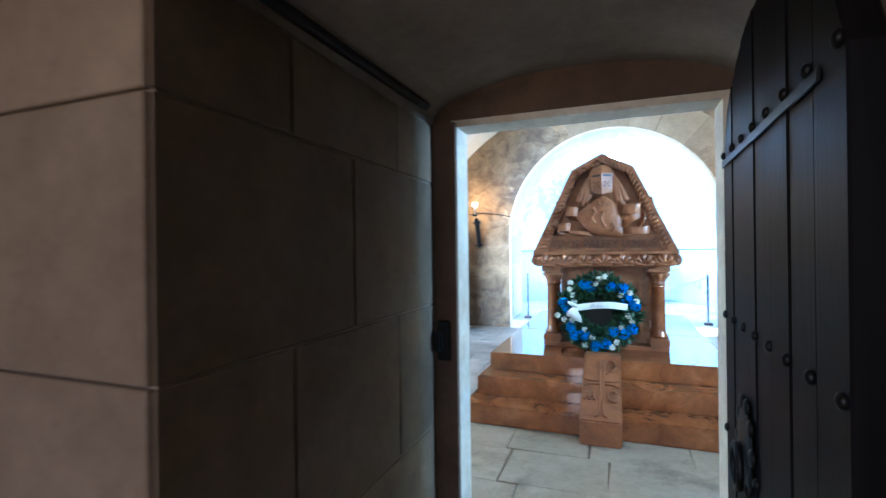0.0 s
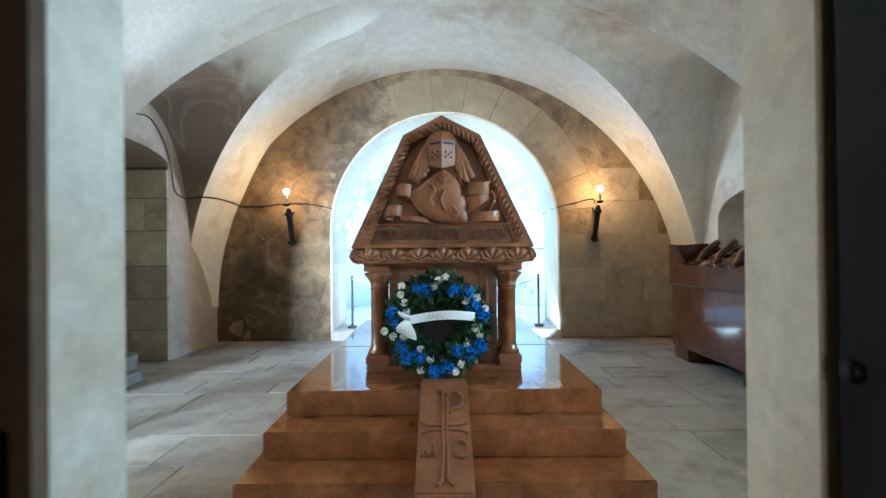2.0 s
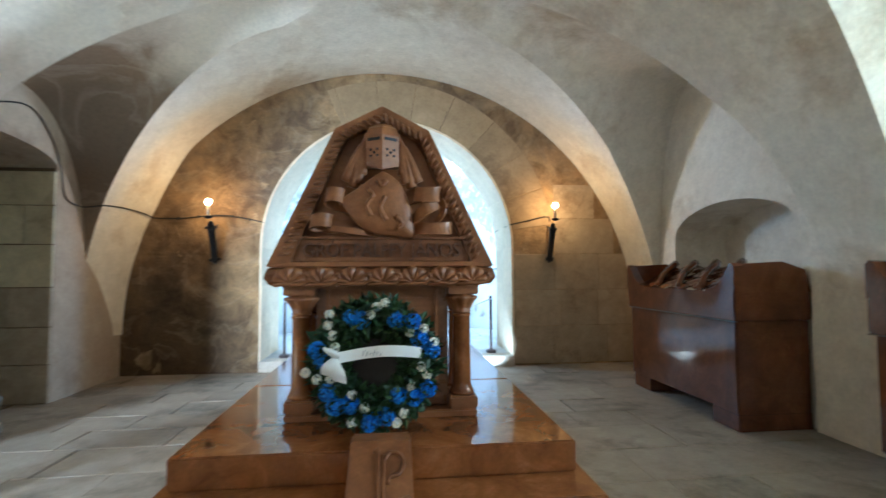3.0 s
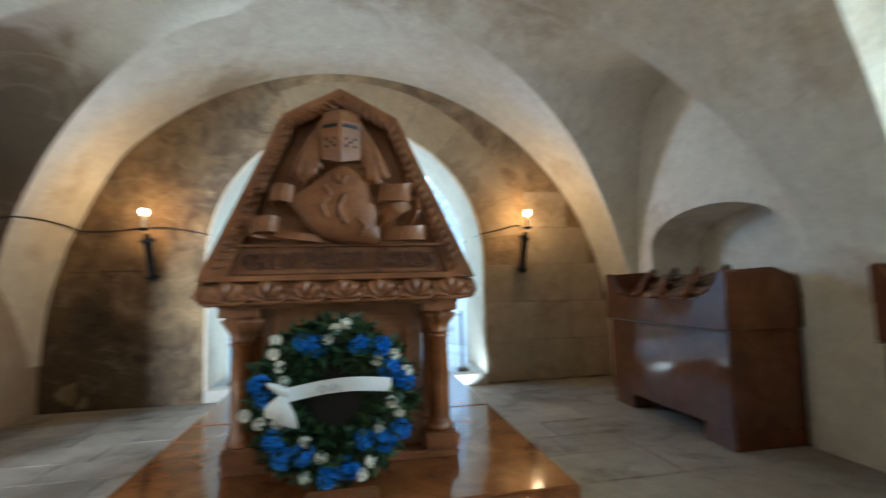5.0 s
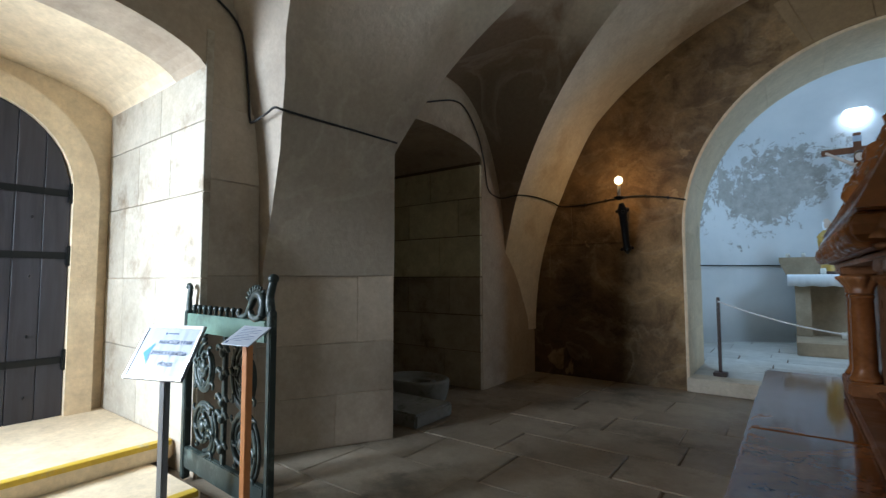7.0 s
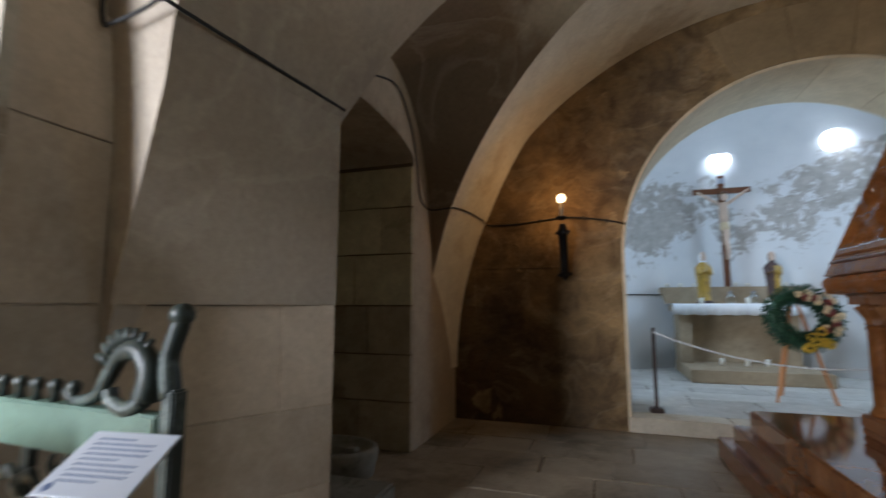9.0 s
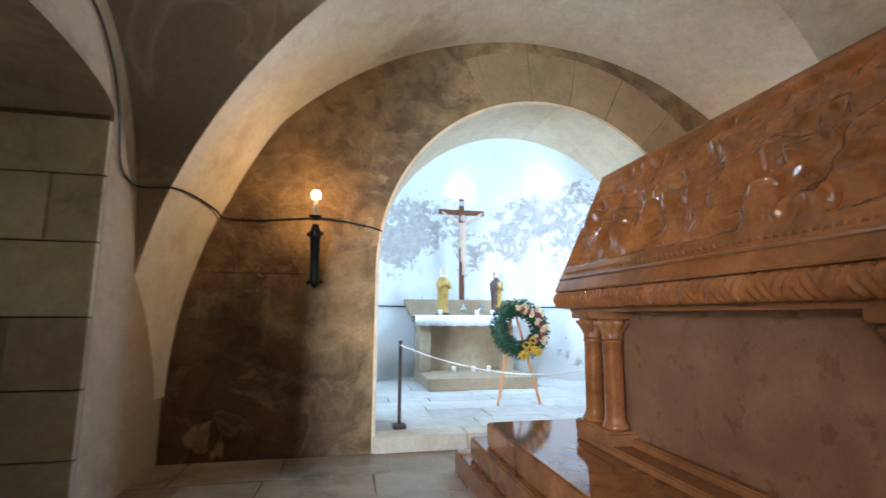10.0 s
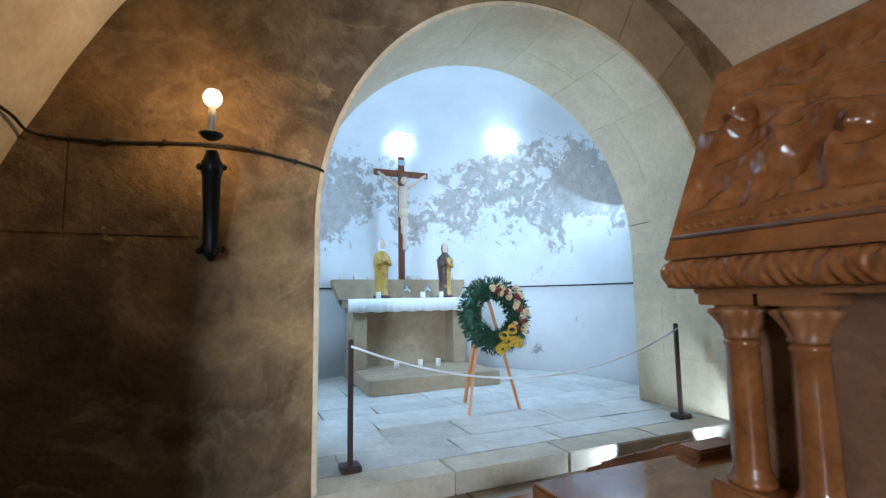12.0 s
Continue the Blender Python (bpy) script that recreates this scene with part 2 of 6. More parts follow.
def wood(name, light, dark, rough=0.5, along='Z', scale=9.0):
    m = material(name, light, rough)
    mp = m.node_tree.nodes.new("ShaderNodeMapping")
    s = [scale, scale, scale]
    s['XYZ'.index(along)] = scale * 0.08
    mp.inputs["Scale"].default_value = s
    wire(m, coords(m), mp.inputs["Vector"])
    g = noise_of(m, 1.6, 7, 0.62, 0.8, mp.outputs[0])
    wire(m, ramp(m, g, [(0.3, dark), (0.68, light)]), bsdf(m).inputs["Base Color"])
    wire(m, bump(m, g, 0.3, 0.004), bsdf(m).inputs["Normal"])
    return m


MAT["door"] = wood("dark_door_wood", (0.008, 0.0075, 0.009), (0.003, 0.003, 0.004), 0.5)
bsdf(MAT["door"]).inputs["Specular IOR Level"].default_value = 0.15
MAT["porchdoor"] = wood("weathered_dark_door_wood", (0.045, 0.044, 0.058), (0.018, 0.017, 0.024), 0.45)
MAT["easel"] = wood("orange_pine", (0.62, 0.27, 0.09), (0.48, 0.18, 0.05), 0.45, 'Z', 14)
MAT["cross"] = wood("cross_wood", (0.20, 0.08, 0.035), (0.11, 0.04, 0.018), 0.4)
MAT["iron"] = material("black_iron", (0.012, 0.013, 0.014), 0.45, 0.6)
MAT["gate"] = plaster("green_painted_iron", (0.036, 0.052, 0.046), (0.014, 0.021, 0.019), (0.13, 0.165, 0.145), 0.60, 7.0, 0.42, 0.1)
MAT["gatelight"] = plaster("worn_pale_green_paint", (0.15, 0.235, 0.18), (0.09, 0.15, 0.115), (0.05, 0.07, 0.06), 0.62, 6.0, 0.42, 0.1)
MAT["cable"] = material("black_cable", (0.010, 0.010, 0.011), 0.6)
MAT["steel"] = material("grey_steel", (0.30, 0.31, 0.33), 0.35, 0.8)
MAT["paper"] = material("white_paper", (0.42, 0.46, 0.53), 0.35)
MAT["ink"] = material("blue_grey_ink", (0.075, 0.11, 0.21), 0.6)
MAT["bluemark"] = material("blue_print", (0.08, 0.30, 0.62), 0.6)
MAT["yellow"] = plaster("yellow_edge_paint", (0.72, 0.50, 0.03), (0.6, 0.4, 0.03), (0.45, 0.38, 0.25), 0.6, 9.0, 0.6, 0.1)
MAT["cloth"] = material("white_linen", (0.82, 0.84, 0.86), 0.85)
MAT["rope"] = material("white_rope", (0.8, 0.8, 0.8), 0.8)


# ---- mesh helpers ----
def mesh_of(name, bm, mat, smooth=False):
    bmesh.ops.recalc_face_normals(bm, faces=bm.faces)
    me = bpy.data.meshes.new(name)
    bm.to_mesh(me)
    bm.free()
    if mat:
        me.materials.append(mat)
    if smooth:
        me.shade_smooth()
    return me


def part(name, bm, mat, parent=None, label="", smooth=False):
    ob = new(name, mesh_of(name, bm, mat, smooth))
    if parent:
        ob.parent = parent
    if label:
        ob["label"] = label
    return ob


def structure(name, bm, mat, label, category="wall", smooth=False):
    return tagged(part(name, bm, mat, None, "", smooth), label, category, "", "structure")


def thing(name, label, category, place=(0, 0, 0), group="", turn=0.0):
    ob = new(name)
    ob.empty_display_size = 0.1
    ob.matrix_basis = pose(*place, 0, 0, turn)
    return tagged(ob, label, category, group)


def box(bm, x0, y0, z0, x1, y1, z1, m=None):
    vs = [bm.verts.new((x, y, z)) for x in (x0, x1) for y in (y0, y1) for z in (z0, z1)]
    for f in ((0, 1, 3, 2), (4, 6, 7, 5), (0, 4, 5, 1), (2, 3, 7, 6), (0, 2, 6, 4), (1, 5, 7, 3)):
        bm.faces.new([vs[i] for i in f])
    if m:
        bmesh.ops.transform(bm, matrix=m, verts=vs)
    return vs


def bevelled(bm, width=0.01, segments=2):
    bmesh.ops.recalc_face_normals(bm, faces=bm.faces)
    edges = [e for e in bm.edges if len(e.link_faces) == 2 and e.calc_face_angle(0) > 0.6]
    bmesh.ops.bevel(bm, geom=edges, offset=width, segments=segments, affect='EDGES', clamp_overlap=True)
    return bm


def block(x0, y0, z0, x1, y1, z1, width=0.01, segments=2):
    bm = bmesh.new()
    box(bm, x0, y0, z0, x1, y1, z1)
    return bevelled(bm, width, segments) if width else bm


def prism(bm, outline, place, a, b):
    """A flat outline pushed from a to b; place(u, v, w) gives the point."""
    lo = [bm.verts.new(place(u, v, a)) for u, v in outline]
    hi = [bm.verts.new(place(u, v, b)) for u, v in outline]
    bm.faces.new(lo)
    bm.faces.new(hi[::-1])
    n = len(lo)
    for i in range(n):
        bm.faces.new((lo[i], lo[(i + 1) % n], hi[(i + 1) % n], hi[i]))
    return bm


def XZ(u, v, w):
    return (u, w, v)


def YZ(u, v, w):
    return (w, u, v)


def XY(u, v, w):
    return (u, v, w)


def arc(cu, cv, ru, rv, a0, a1, n):
    return [(cu + ru * math.cos(radians(a0 + (a1 - a0) * i / n)), cv + rv * math.sin(radians(a0 + (a1 - a0) * i / n))) for i in range(n + 1)]


def lathe(bm, profile, n=20, m=None):
    """A profile of (radius, height) turned about z."""
    rings = []
    for r, z in profile:
        rings.append([bm.verts.new((r * math.cos(2 * math.pi * i / n), r * math.sin(2 * math.pi * i / n), z)) for i in range(n)])
    for a, b in zip(rings, rings[1:]):
        for i in range(n):
            bm.faces.new((a[i], a[(i + 1) % n], b[(i + 1) % n], b[i]))
    bm.faces.new(rings[0][::-1])
    bm.faces.new(rings[-1])
    if m:
        bmesh.ops.transform(bm, matrix=m, verts=[v for r in rings for v in r])
    return bm


def tube(bm, points, r, n=8, closed=False, taper=None):
    """A round bar along points."""
    pts = [Vector(p) for p in points]
    rings = []
    k = len(pts)
    up = Vector((0.31, 0.17, 0.93)).normalized()
    for i, p in enumerate(pts):
        if closed:
            d = pts[(i + 1) % k] - pts[i - 1]
        else:
            d = pts[min(i + 1, k - 1)] - pts[max(i - 1, 0)]
        d.normalize()
        a = d.cross(up)
        if a.length < 0.05:
            a = d.cross(Vector((1, 0, 0)))
        a.normalize()
        b = d.cross(a)
        rr = r if taper is None else r * (1 + (taper - 1) * i / (k - 1))
        rings.append([bm.verts.new(p + rr * (a * math.cos(2 * math.pi * j / n) + b * math.sin(2 * math.pi * j / n))) for j in range(n)])
    pairs = list(zip(rings, rings[1:])) + ([(rings[-1], rings[0])] if closed else [])
    for u, v in pairs:
        for j in range(n):
            bm.faces.new((u[j], u[(j + 1) % n], v[(j + 1) % n], v[j]))
    if not closed:
        bm.faces.new(rings[0][::-1])
        bm.faces.new(rings[-1])
    return bm


def ball(bm, centre, rx, ry=None, rz=None, seg=12, rings=8):
    ry, rz = ry or rx, rz or rx
    m = Matrix.Translation(centre) @ Matrix.Diagonal((rx, ry, rz, 1))
    bmesh.ops.create_uvsphere(bm, u_segments=seg, v_segments=rings, radius=1, matrix=m)
    return bm


def curve_through(points, n=8):
    """Smooth points through the given ones (Catmull-Rom)."""
    p = [Vector(q) for q in points]
    p = [2 * p[0] - p[1]] + p + [2 * p[-1] - p[-2]]
    out = []
    for i in range(1, len(p) - 2):
        a, b, c, d = p[i - 1:i + 3]
        for k in range(n):
            t = k / n
            out.append(0.5 * ((2 * b) + (c - a) * t + (2 * a - 5 * b + 4 * c - d) * t * t + (3 * b - a - 3 * c + d) * t ** 3))
    out.append(p[-2])
    return out


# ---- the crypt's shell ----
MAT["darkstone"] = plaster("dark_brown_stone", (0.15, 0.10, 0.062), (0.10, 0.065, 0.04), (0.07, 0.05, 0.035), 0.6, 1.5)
R_MAIN, Z_MAIN = 4.2, 0.62
Y_SOUTH, Y_NORTH = 2.70, 10.15
# side vaults: centre y, half width, springing, crown at the wall, crown at the meeting with the main vault, fullness
SIDES = {-1: ((4.15, 1.66, 1.42, 4.3, 4.80, 4.0), (7.98, 1.32, 1.42, 3.66, 4.74, 2.2)),
         1: ((4.15, 1.52, 1.42, 4.2, 4.80, 3.0), (7.90, 1.36, 1.42, 4.0, 4.74, 2.4))}


def main_height(x):
    return Z_MAIN + math.sqrt(max(0.0, R_MAIN ** 2 - x * x))


def crown_at(x, zw, zc):
    return zc + (zw - zc) * min(1.0, max(0.0, (abs(x) - 1.3) / 2.8))


def west_shift(y, z):
    """How far the west haunches stand off the plain barrel: back at the pier, forward beside the north wall."""
    back = np.interp(z, (1.2, 1.4, 1.9, 2.33, 2.6, 2.85, 3.12, 3.6, 4.1, 4.7), (0.10, 0.10, 0.115, 0.14, 0.21, 0.28, 0.40, 0.52, 0.30, 0.0))
    back *= np.interp(y, (4.7, 5.55, 5.75, 6.75), (0.0, 1.0, 1.0, 0.0))
    fore = np.interp(z, (0.6, 1.4, 2.6, 3.05, 3.5), (0.20, 0.20, 0.17, 0.10, 0.0)) * np.interp(y, (9.2, 9.8, 10.2), (0.0, 0.75, 1.0))
    return float(fore - back)


def build_vault():
    """Main barrel with side vaults; the mesh follows the groins."""
    bm = bmesh.new()
    xs = [R_MAIN * math.sin(radians(a)) for a in np.linspace(-90, 90, 141)]
    xs = [-4.75, -4.6, -4.45, -4.3] + xs + [4.3, 4.45, 4.6, 4.75]
    rows, webs, pier = [], set(), set()
    for x in xs:
        zm, row, start = main_height(x), [], Y_SOUTH - 0.05
        for bay, (yc, w, z0, zw, zc, k) in enumerate(SIDES[-1 if x < 0 else 1]):
            if x > 3.2 and bay == 1:
                steep = min(1.0, (x - 3.2) / 0.9)
                zw, k, w = zw + 0.25 * steep, k + 1.1 * steep, w + 0.08 * steep
            crown = crown_at(x, zw, zc)
            q = min(1.0, max(0.0, (zm - z0) / (crown - z0)))
            g = w * (1 - q * q) ** (1 / k)
            row += [(y, zm, 0) for y in np.linspace(start, yc - g, 12)[:-1]]
            for u in np.sin(np.linspace(-math.pi / 2, math.pi / 2, 41)):
                y = yc + u * g
                zl = z0 + (crown - z0) * max(0.0, 1 - abs(u * g / w) ** k) ** 0.5
                row.append((y, max(zm, zl), bay + 1 if x < 0 else 0))
            start = yc + g + 1e-4
        row += [(y, zm, 0) for y in np.linspace(start, Y_NORTH + 0.05, 12)[1:]]
        line = []
        for y, z, web in row:
            v = bm.verts.new((x + (west_shift(y, z) if x < -1.5 else 0.0), y, z + 0.012 * noise.noise((x * 0.9, y * 0.9, z * 0.9))))
            line.append(v)
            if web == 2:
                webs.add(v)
            if x < -0.5 and 5.3 < y < 7.2 and v.co.z < 4.75:
                pier.add(v)
        rows.append(line)
    for a, b in zip(rows, rows[1:]):
        for j in range(len(a) - 1):
            f = bm.faces.new((a[j], a[j + 1], b[j + 1], b[j]))
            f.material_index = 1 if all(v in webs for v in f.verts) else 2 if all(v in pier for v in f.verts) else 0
    bmesh.ops.dissolve_degenerate(bm, dist=1e-5, edges=bm.edges)
    ob = structure("ceiling", bm, MAT["vault"], "pale stained plaster groin vault springing from low piers", "ceiling", True)
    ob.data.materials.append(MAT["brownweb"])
    ob.data.materials.append(MAT["pierplaster"])
    ob.data.set_sharp_from_angle(angle=radians(30))
    return ob


build_vault()
bm = bmesh.new()
box(bm, -7, 1.2, 5.2, 7, 16.5, 5.5)
structure("ceiling_slab", bm, MAT["stone"], "plain stone mass above the vaults", "ceiling")

# floor
bm = bmesh.new()
box(bm, -7, -3.5, -0.3, 7, 10.15, -0.012)
structure("floor", bm, MAT["joint"], "worn pale stone slabs with dark dusty joints", "floor")
bm = bmesh.new()
box(bm, -3.2, 10.16, -0.3, 3.2, 15.6, 0.148)
structure("floor_chapel", bm, MAT["joint"], "pale stone slab floor of the raised chapel", "floor")

# north wall with the wide round arch
ARCH_X, ARCH_R, ARCH_Z, RISE = 0.04, 2.05, 1.95, 0.06
WALL_B = 11.3
bm = bmesh.new()
opening = arc(ARCH_X, ARCH_Z, ARCH_R, ARCH_R + RISE, 0, 180, 48)
prism(bm, [(4.9, -0.3), (4.9, 5.3), (-4.9, 5.3), (-4.9, -0.3), (ARCH_X - ARCH_R, -0.3)] + opening[::-1] + [(ARCH_X + ARCH_R, -0.3)], XZ, Y_NORTH, WALL_B)
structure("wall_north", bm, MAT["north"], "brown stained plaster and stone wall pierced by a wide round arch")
# dressed lining of the arch: jambs and soffit
bm = bmesh.new()
lin = [(ARCH_X + ARCH_R - 0.002, 0.0)] + arc(ARCH_X, ARCH_Z, ARCH_R - 0.002, ARCH_R - 0.002 + RISE, 0, 180, 48) + [(ARCH_X - ARCH_R + 0.002, 0.0)]
lin2 = [(ARCH_X + ARCH_R - 0.03, 0.0)] + arc(ARCH_X, ARCH_Z, ARCH_R - 0.03, ARCH_R - 0.03 + RISE, 0, 180, 48) + [(ARCH_X - ARCH_R + 0.03, 0.0)]
prism(bm, lin + lin2[::-1], XZ, Y_NORTH - 0.006, WALL_B + 0.01)
structure("trim_arch", bm, MAT["pale"], "pale dressed stone lining of the round arch", "arch")

# west side: pier, alcove wall, porch wall
bm = bmesh.new()
prism(bm, [(-6.5, 5.36), (-4.28, 5.36), (-4.30, 5.80), (-3.74, 6.765), (-4.2, 6.75), (-6.5, 6.75)], XY, -0.3, 5.3)
structure("wall_west_pier", bm, MAT["stone"], "plastered stone pier with an oblique face carrying the vault", "pier")


def haunch(name, side, corner, foot, mat):
    """The twisted surface by which the pier's oblique face grows into the vault."""
    bm = bmesh.new()
    rows = []
    for i in range(15):
        z = 1.40 + (2.60 - 1.40) * i / 14
        xb = math.sqrt(R_MAIN ** 2 - (z - Z_MAIN) ** 2) + 0.004
        yc, w, z0, zw, zc, k = SIDES[side][0]
        crown = crown_at(xb, zw, zc)
        yb = min(foot, yc + w * (1 - min(1, max(0, (z - z0) / (crown - z0))) ** 2) ** (1 / k))
        a, b = Vector((side * min(xb, 4.29) + west_shift(yb, z) + 0.004, yb - 0.004, z)), Vector((side * corner[0], corner[1], z))
        rows.append([bm.verts.new(a.lerp(b, j / 8)) for j in range(9)])
    for a, b in zip(rows, rows[1:]):
        for j in range(8):
            bm.faces.new((a[j], a[j + 1], b[j + 1], b[j]))
    return structure(name, bm, mat, "plastered haunch between pier and vault", "pier", True)


haunch("wall_west_haunch", -1, (3.736, 6.767), 5.80, MAT["pierplaster"])
ALC_S, ALC_N, ALC_X, ALC_Z = 6.75, 8.70, -4.03, 2.86
bm = bmesh.new()
al = arc((ALC_S + ALC_N) / 2, ALC_Z, (ALC_N - ALC_S) / 2, 0.2, 0, 180, 20)
prism(bm, [(10.2, -0.3), (10.2, 5.3), (ALC_S, 5.3)] + al[::-1] + [(ALC_N, -0.3)], YZ, -5.75, ALC_X)
structure("wall_west_alcove", bm, MAT["stone"], "stained plaster wall around a deep round-headed alcove")
bm = bmesh.new()
box(bm, -6.0, ALC_S, -0.3, -5.75, ALC_N, 5.3)
structure("wall_alcove_back", bm, MAT["green"], "mossy damp stone back wall of the alcove")
POR_S, POR_N, POR_Z, POR_H = 2.95, 5.36, 2.87, 0.3
pa = arc((POR_S + POR_N) / 2, POR_Z, (POR_N - POR_S) / 2, POR_H, 0, 180, 20)
bm = bmesh.new()
prism(bm, [(5.362, POR_Z), (5.362, 5.3), (2.6, 5.3), (2.6, -0.3), (POR_S, -0.3)] + pa[::-1], YZ, -4.75, -4.28)
structure("wall_west_porch", bm, MAT["stone"], "stone wall around the segmental opening of the side porch")
bm = bmesh.new()
pb = arc((1.9 + POR_N) / 2, POR_Z, (POR_N - 1.9) / 2, POR_H + 0.1, 0, 180, 20)
prism(bm, [(5.36, 3.6), (1.9, 3.6)] + pb[::-1], YZ, -6.5, -4.75)
structure("ceiling_porch", bm, MAT["pale"], "pale plastered soffit of the side porch", "ceiling")
bm = bmesh.new()
box(bm, -6.5, 1.6, -0.3, -6.1, 5.36, 4.0)
structure("wall_porch_end", bm, MAT["pale"], "pale stone end wall of the porch around an arched door")
bm = bmesh.new()
prism(bm, [(-6.1, -0.3), (-6.1, 3.9), (-4.75, 3.9), (-4.75, -0.3), (-4.9, -0.3), (-4.9, 2.9), (-6.0, 2.9), (-6.0, -0.3)], XZ, 1.9, 2.3)
structure("wall_porch_south", bm, MAT["pale"], "pale stone porch wall with an open doorway to daylight")

# east side
bm = bmesh.new()
prism(bm, [(6.0, 5.5), (4.13, 5.5), (4.13, 6.66), (6.0, 6.66)], XY, -0.3, 5.3)
structure("wall_east_pier", bm, MAT["vault"], "plain plastered stone pier carrying the vault", "pier")
REC_S, REC_N, REC_Z = 6.62, 8.95, 2.0
bm = bmesh.new()
ra = arc((REC_S + REC_N) / 2 + 0.1, REC_Z, (REC_N - REC_S) / 2 - 0.1, 0.42, 0, 180, 20)
prism(bm, [(6.5, -0.3), (10.2, -0.3), (10.2, 5.3), (6.5, 5.3), (6.5, 1.2), (REC_S + 0.2, 1.2)] + ra[::-1] + [(REC_N, 1.2), (6.55, 1.19)], YZ, 4.2, 5.0)
structure("wall_east_recess", bm, MAT["vault"], "pale plaster wall with a shallow arched recess above the tomb chest")
bm = bmesh.new()
box(bm, 5.0, 6.4, -0.3, 5.3, 10.2, 5.3)
structure("wall_east_recess_back", bm, MAT["vault"], "pale plaster back of the arched recess")
bm = bmesh.new()
wa = arc(3.85, 2.45, 0.75, 0.40, 0, 180, 20)
prism(bm, [(2.6, 1.9), (2.6, 5.3), (5.56, 5.3), (5.56, 1.9), (4.6, 1.9)] + wa + [(3.1, 1.9)], YZ, 4.28, 5.2)
box(bm, 4.28, 2.6, -0.3, 5.2, 5.56, 1.898)
structure("wall_east_window", bm, MAT["vault"], "pale plaster wall with a deep arched window opening")

# south wall, doorway and passage
DX0, DX1, DZ = -0.59, 0.565, 2.28
bm = bmesh.new()
prism(bm, [(-4.9, -0.3), (-4.9, 5.3), (4.9, 5.3), (4.9, -0.3), (DX1 + 0.002, -0.3), (DX1 + 0.002, DZ + 0.002), (DX0 - 0.002, DZ + 0.002), (DX0 - 0.002, -0.3)], XZ, 2.53, Y_SOUTH)
structure("wall_south", bm, MAT["vault"], "plastered entrance wall around a low stone doorway")
bm = bmesh.new()
PW0, PW1 = -0.72, 0.66
pas = [(PW1, 2.30)] + arc(-0.03, 2.30, 0.69, 0.2, 0, 180, 18)[1:-1] + [(PW0, 2.30)]
prism(bm, [(-4.9, -0.3), (-4.9, 5.3), (4.9, 5.3), (4.9, -0.3), (PW1, -0.3)] + pas + [(PW0, -0.3)], XZ, 1.0, 2.53)
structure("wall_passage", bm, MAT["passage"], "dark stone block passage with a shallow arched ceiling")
bm = bmesh.new()
prism(bm, [(PW0 + 0.01, 0.0), (PW0 + 0.01, 2.58), (PW1 - 0.01, 2.58), (PW1 - 0.01, 0.0), (DX1 + 0.03, 0.0), (DX1 + 0.03, DZ + 0.035), (DX0 - 0.03, DZ + 0.035), (DX0 - 0.03, 0.0)], XZ, 2.517, 2.529)
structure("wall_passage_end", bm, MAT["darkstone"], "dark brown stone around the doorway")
bm = bmesh.new()
box(bm, -3.2, -2.6, -0.3, -3.0, 1.0, 3.3)
box(bm, 3.0, -2.6, -0.3, 3.2, 1.0, 3.3)
structure("wall_vestibule_sides", bm, MAT["passage"], "plain stone side walls of the vestibule")
bm = bmesh.new()
prism(bm, [(-3.2, -0.3), (-3.2, 3.3), (3.2, 3.3), (3.2, -0.3), (-0.45, -0.3), (-0.45, 2.8), (-1.65, 2.8), (-1.65, -0.3)], XZ, -2.6, -2.4)
structure("wall_vestibule_south", bm, MAT["passage"], "plain stone wall with an open doorway behind")
bm = bmesh.new()
box(bm, -3.2, -2.6, 3.3, 3.2, 1.0, 3.5)
structure("ceiling_vestibule", bm, MAT["passage"], "plain dark vestibule ceiling", "ceiling")

# chapel apse
AP_Y, AP_R = 12.25, 2.7
AP_X = 0.04


def apse():
    bm = bmesh.new()
    plan = [(AP_X + AP_R, WALL_B - 0.02)] + arc(AP_X, AP_Y, AP_R, AP_R, 0, 180, 48) + [(AP_X - AP_R, WALL_B - 0.02)]
    rows = [(1.0, z) for z in (0.0, 0.9, 1.8, 2.7, 3.55)] + [(math.cos(radians(a)), 3.55 + 1.55 * math.sin(radians(a))) for a in range(6, 90, 6)]
    grid = []
    for k, z in rows:
        grid.append([bm.verts.new((AP_X + (x - AP_X) * k, (y if y < AP_Y else AP_Y + (y - AP_Y) * k), z)) for x, y in plan])
    for a, b in zip(grid, grid[1:]):
        for i in range(len(a) - 1):
            bm.faces.new((a[i], a[i + 1], b[i + 1], b[i]))
    ob = structure("wall_apse", bm, MAT["chapel"], "curved whitewashed apse wall with flaking damp patches and a half dome", "wall", True)
    mod = ob.modifiers.new("thick", 'SOLIDIFY')
    mod.thickness, mod.offset = 0.25, 1.0
    return ob


apse()


# ---- the great tomb ----
# carved marble with the shading around the letters put into its colour
MAT["lettershade"] = marble("shade_darkened_marble", (0.12, 0.046, 0.016), (0.075, 0.027, 0.010), (0.16, 0.066, 0.024), 0.5)


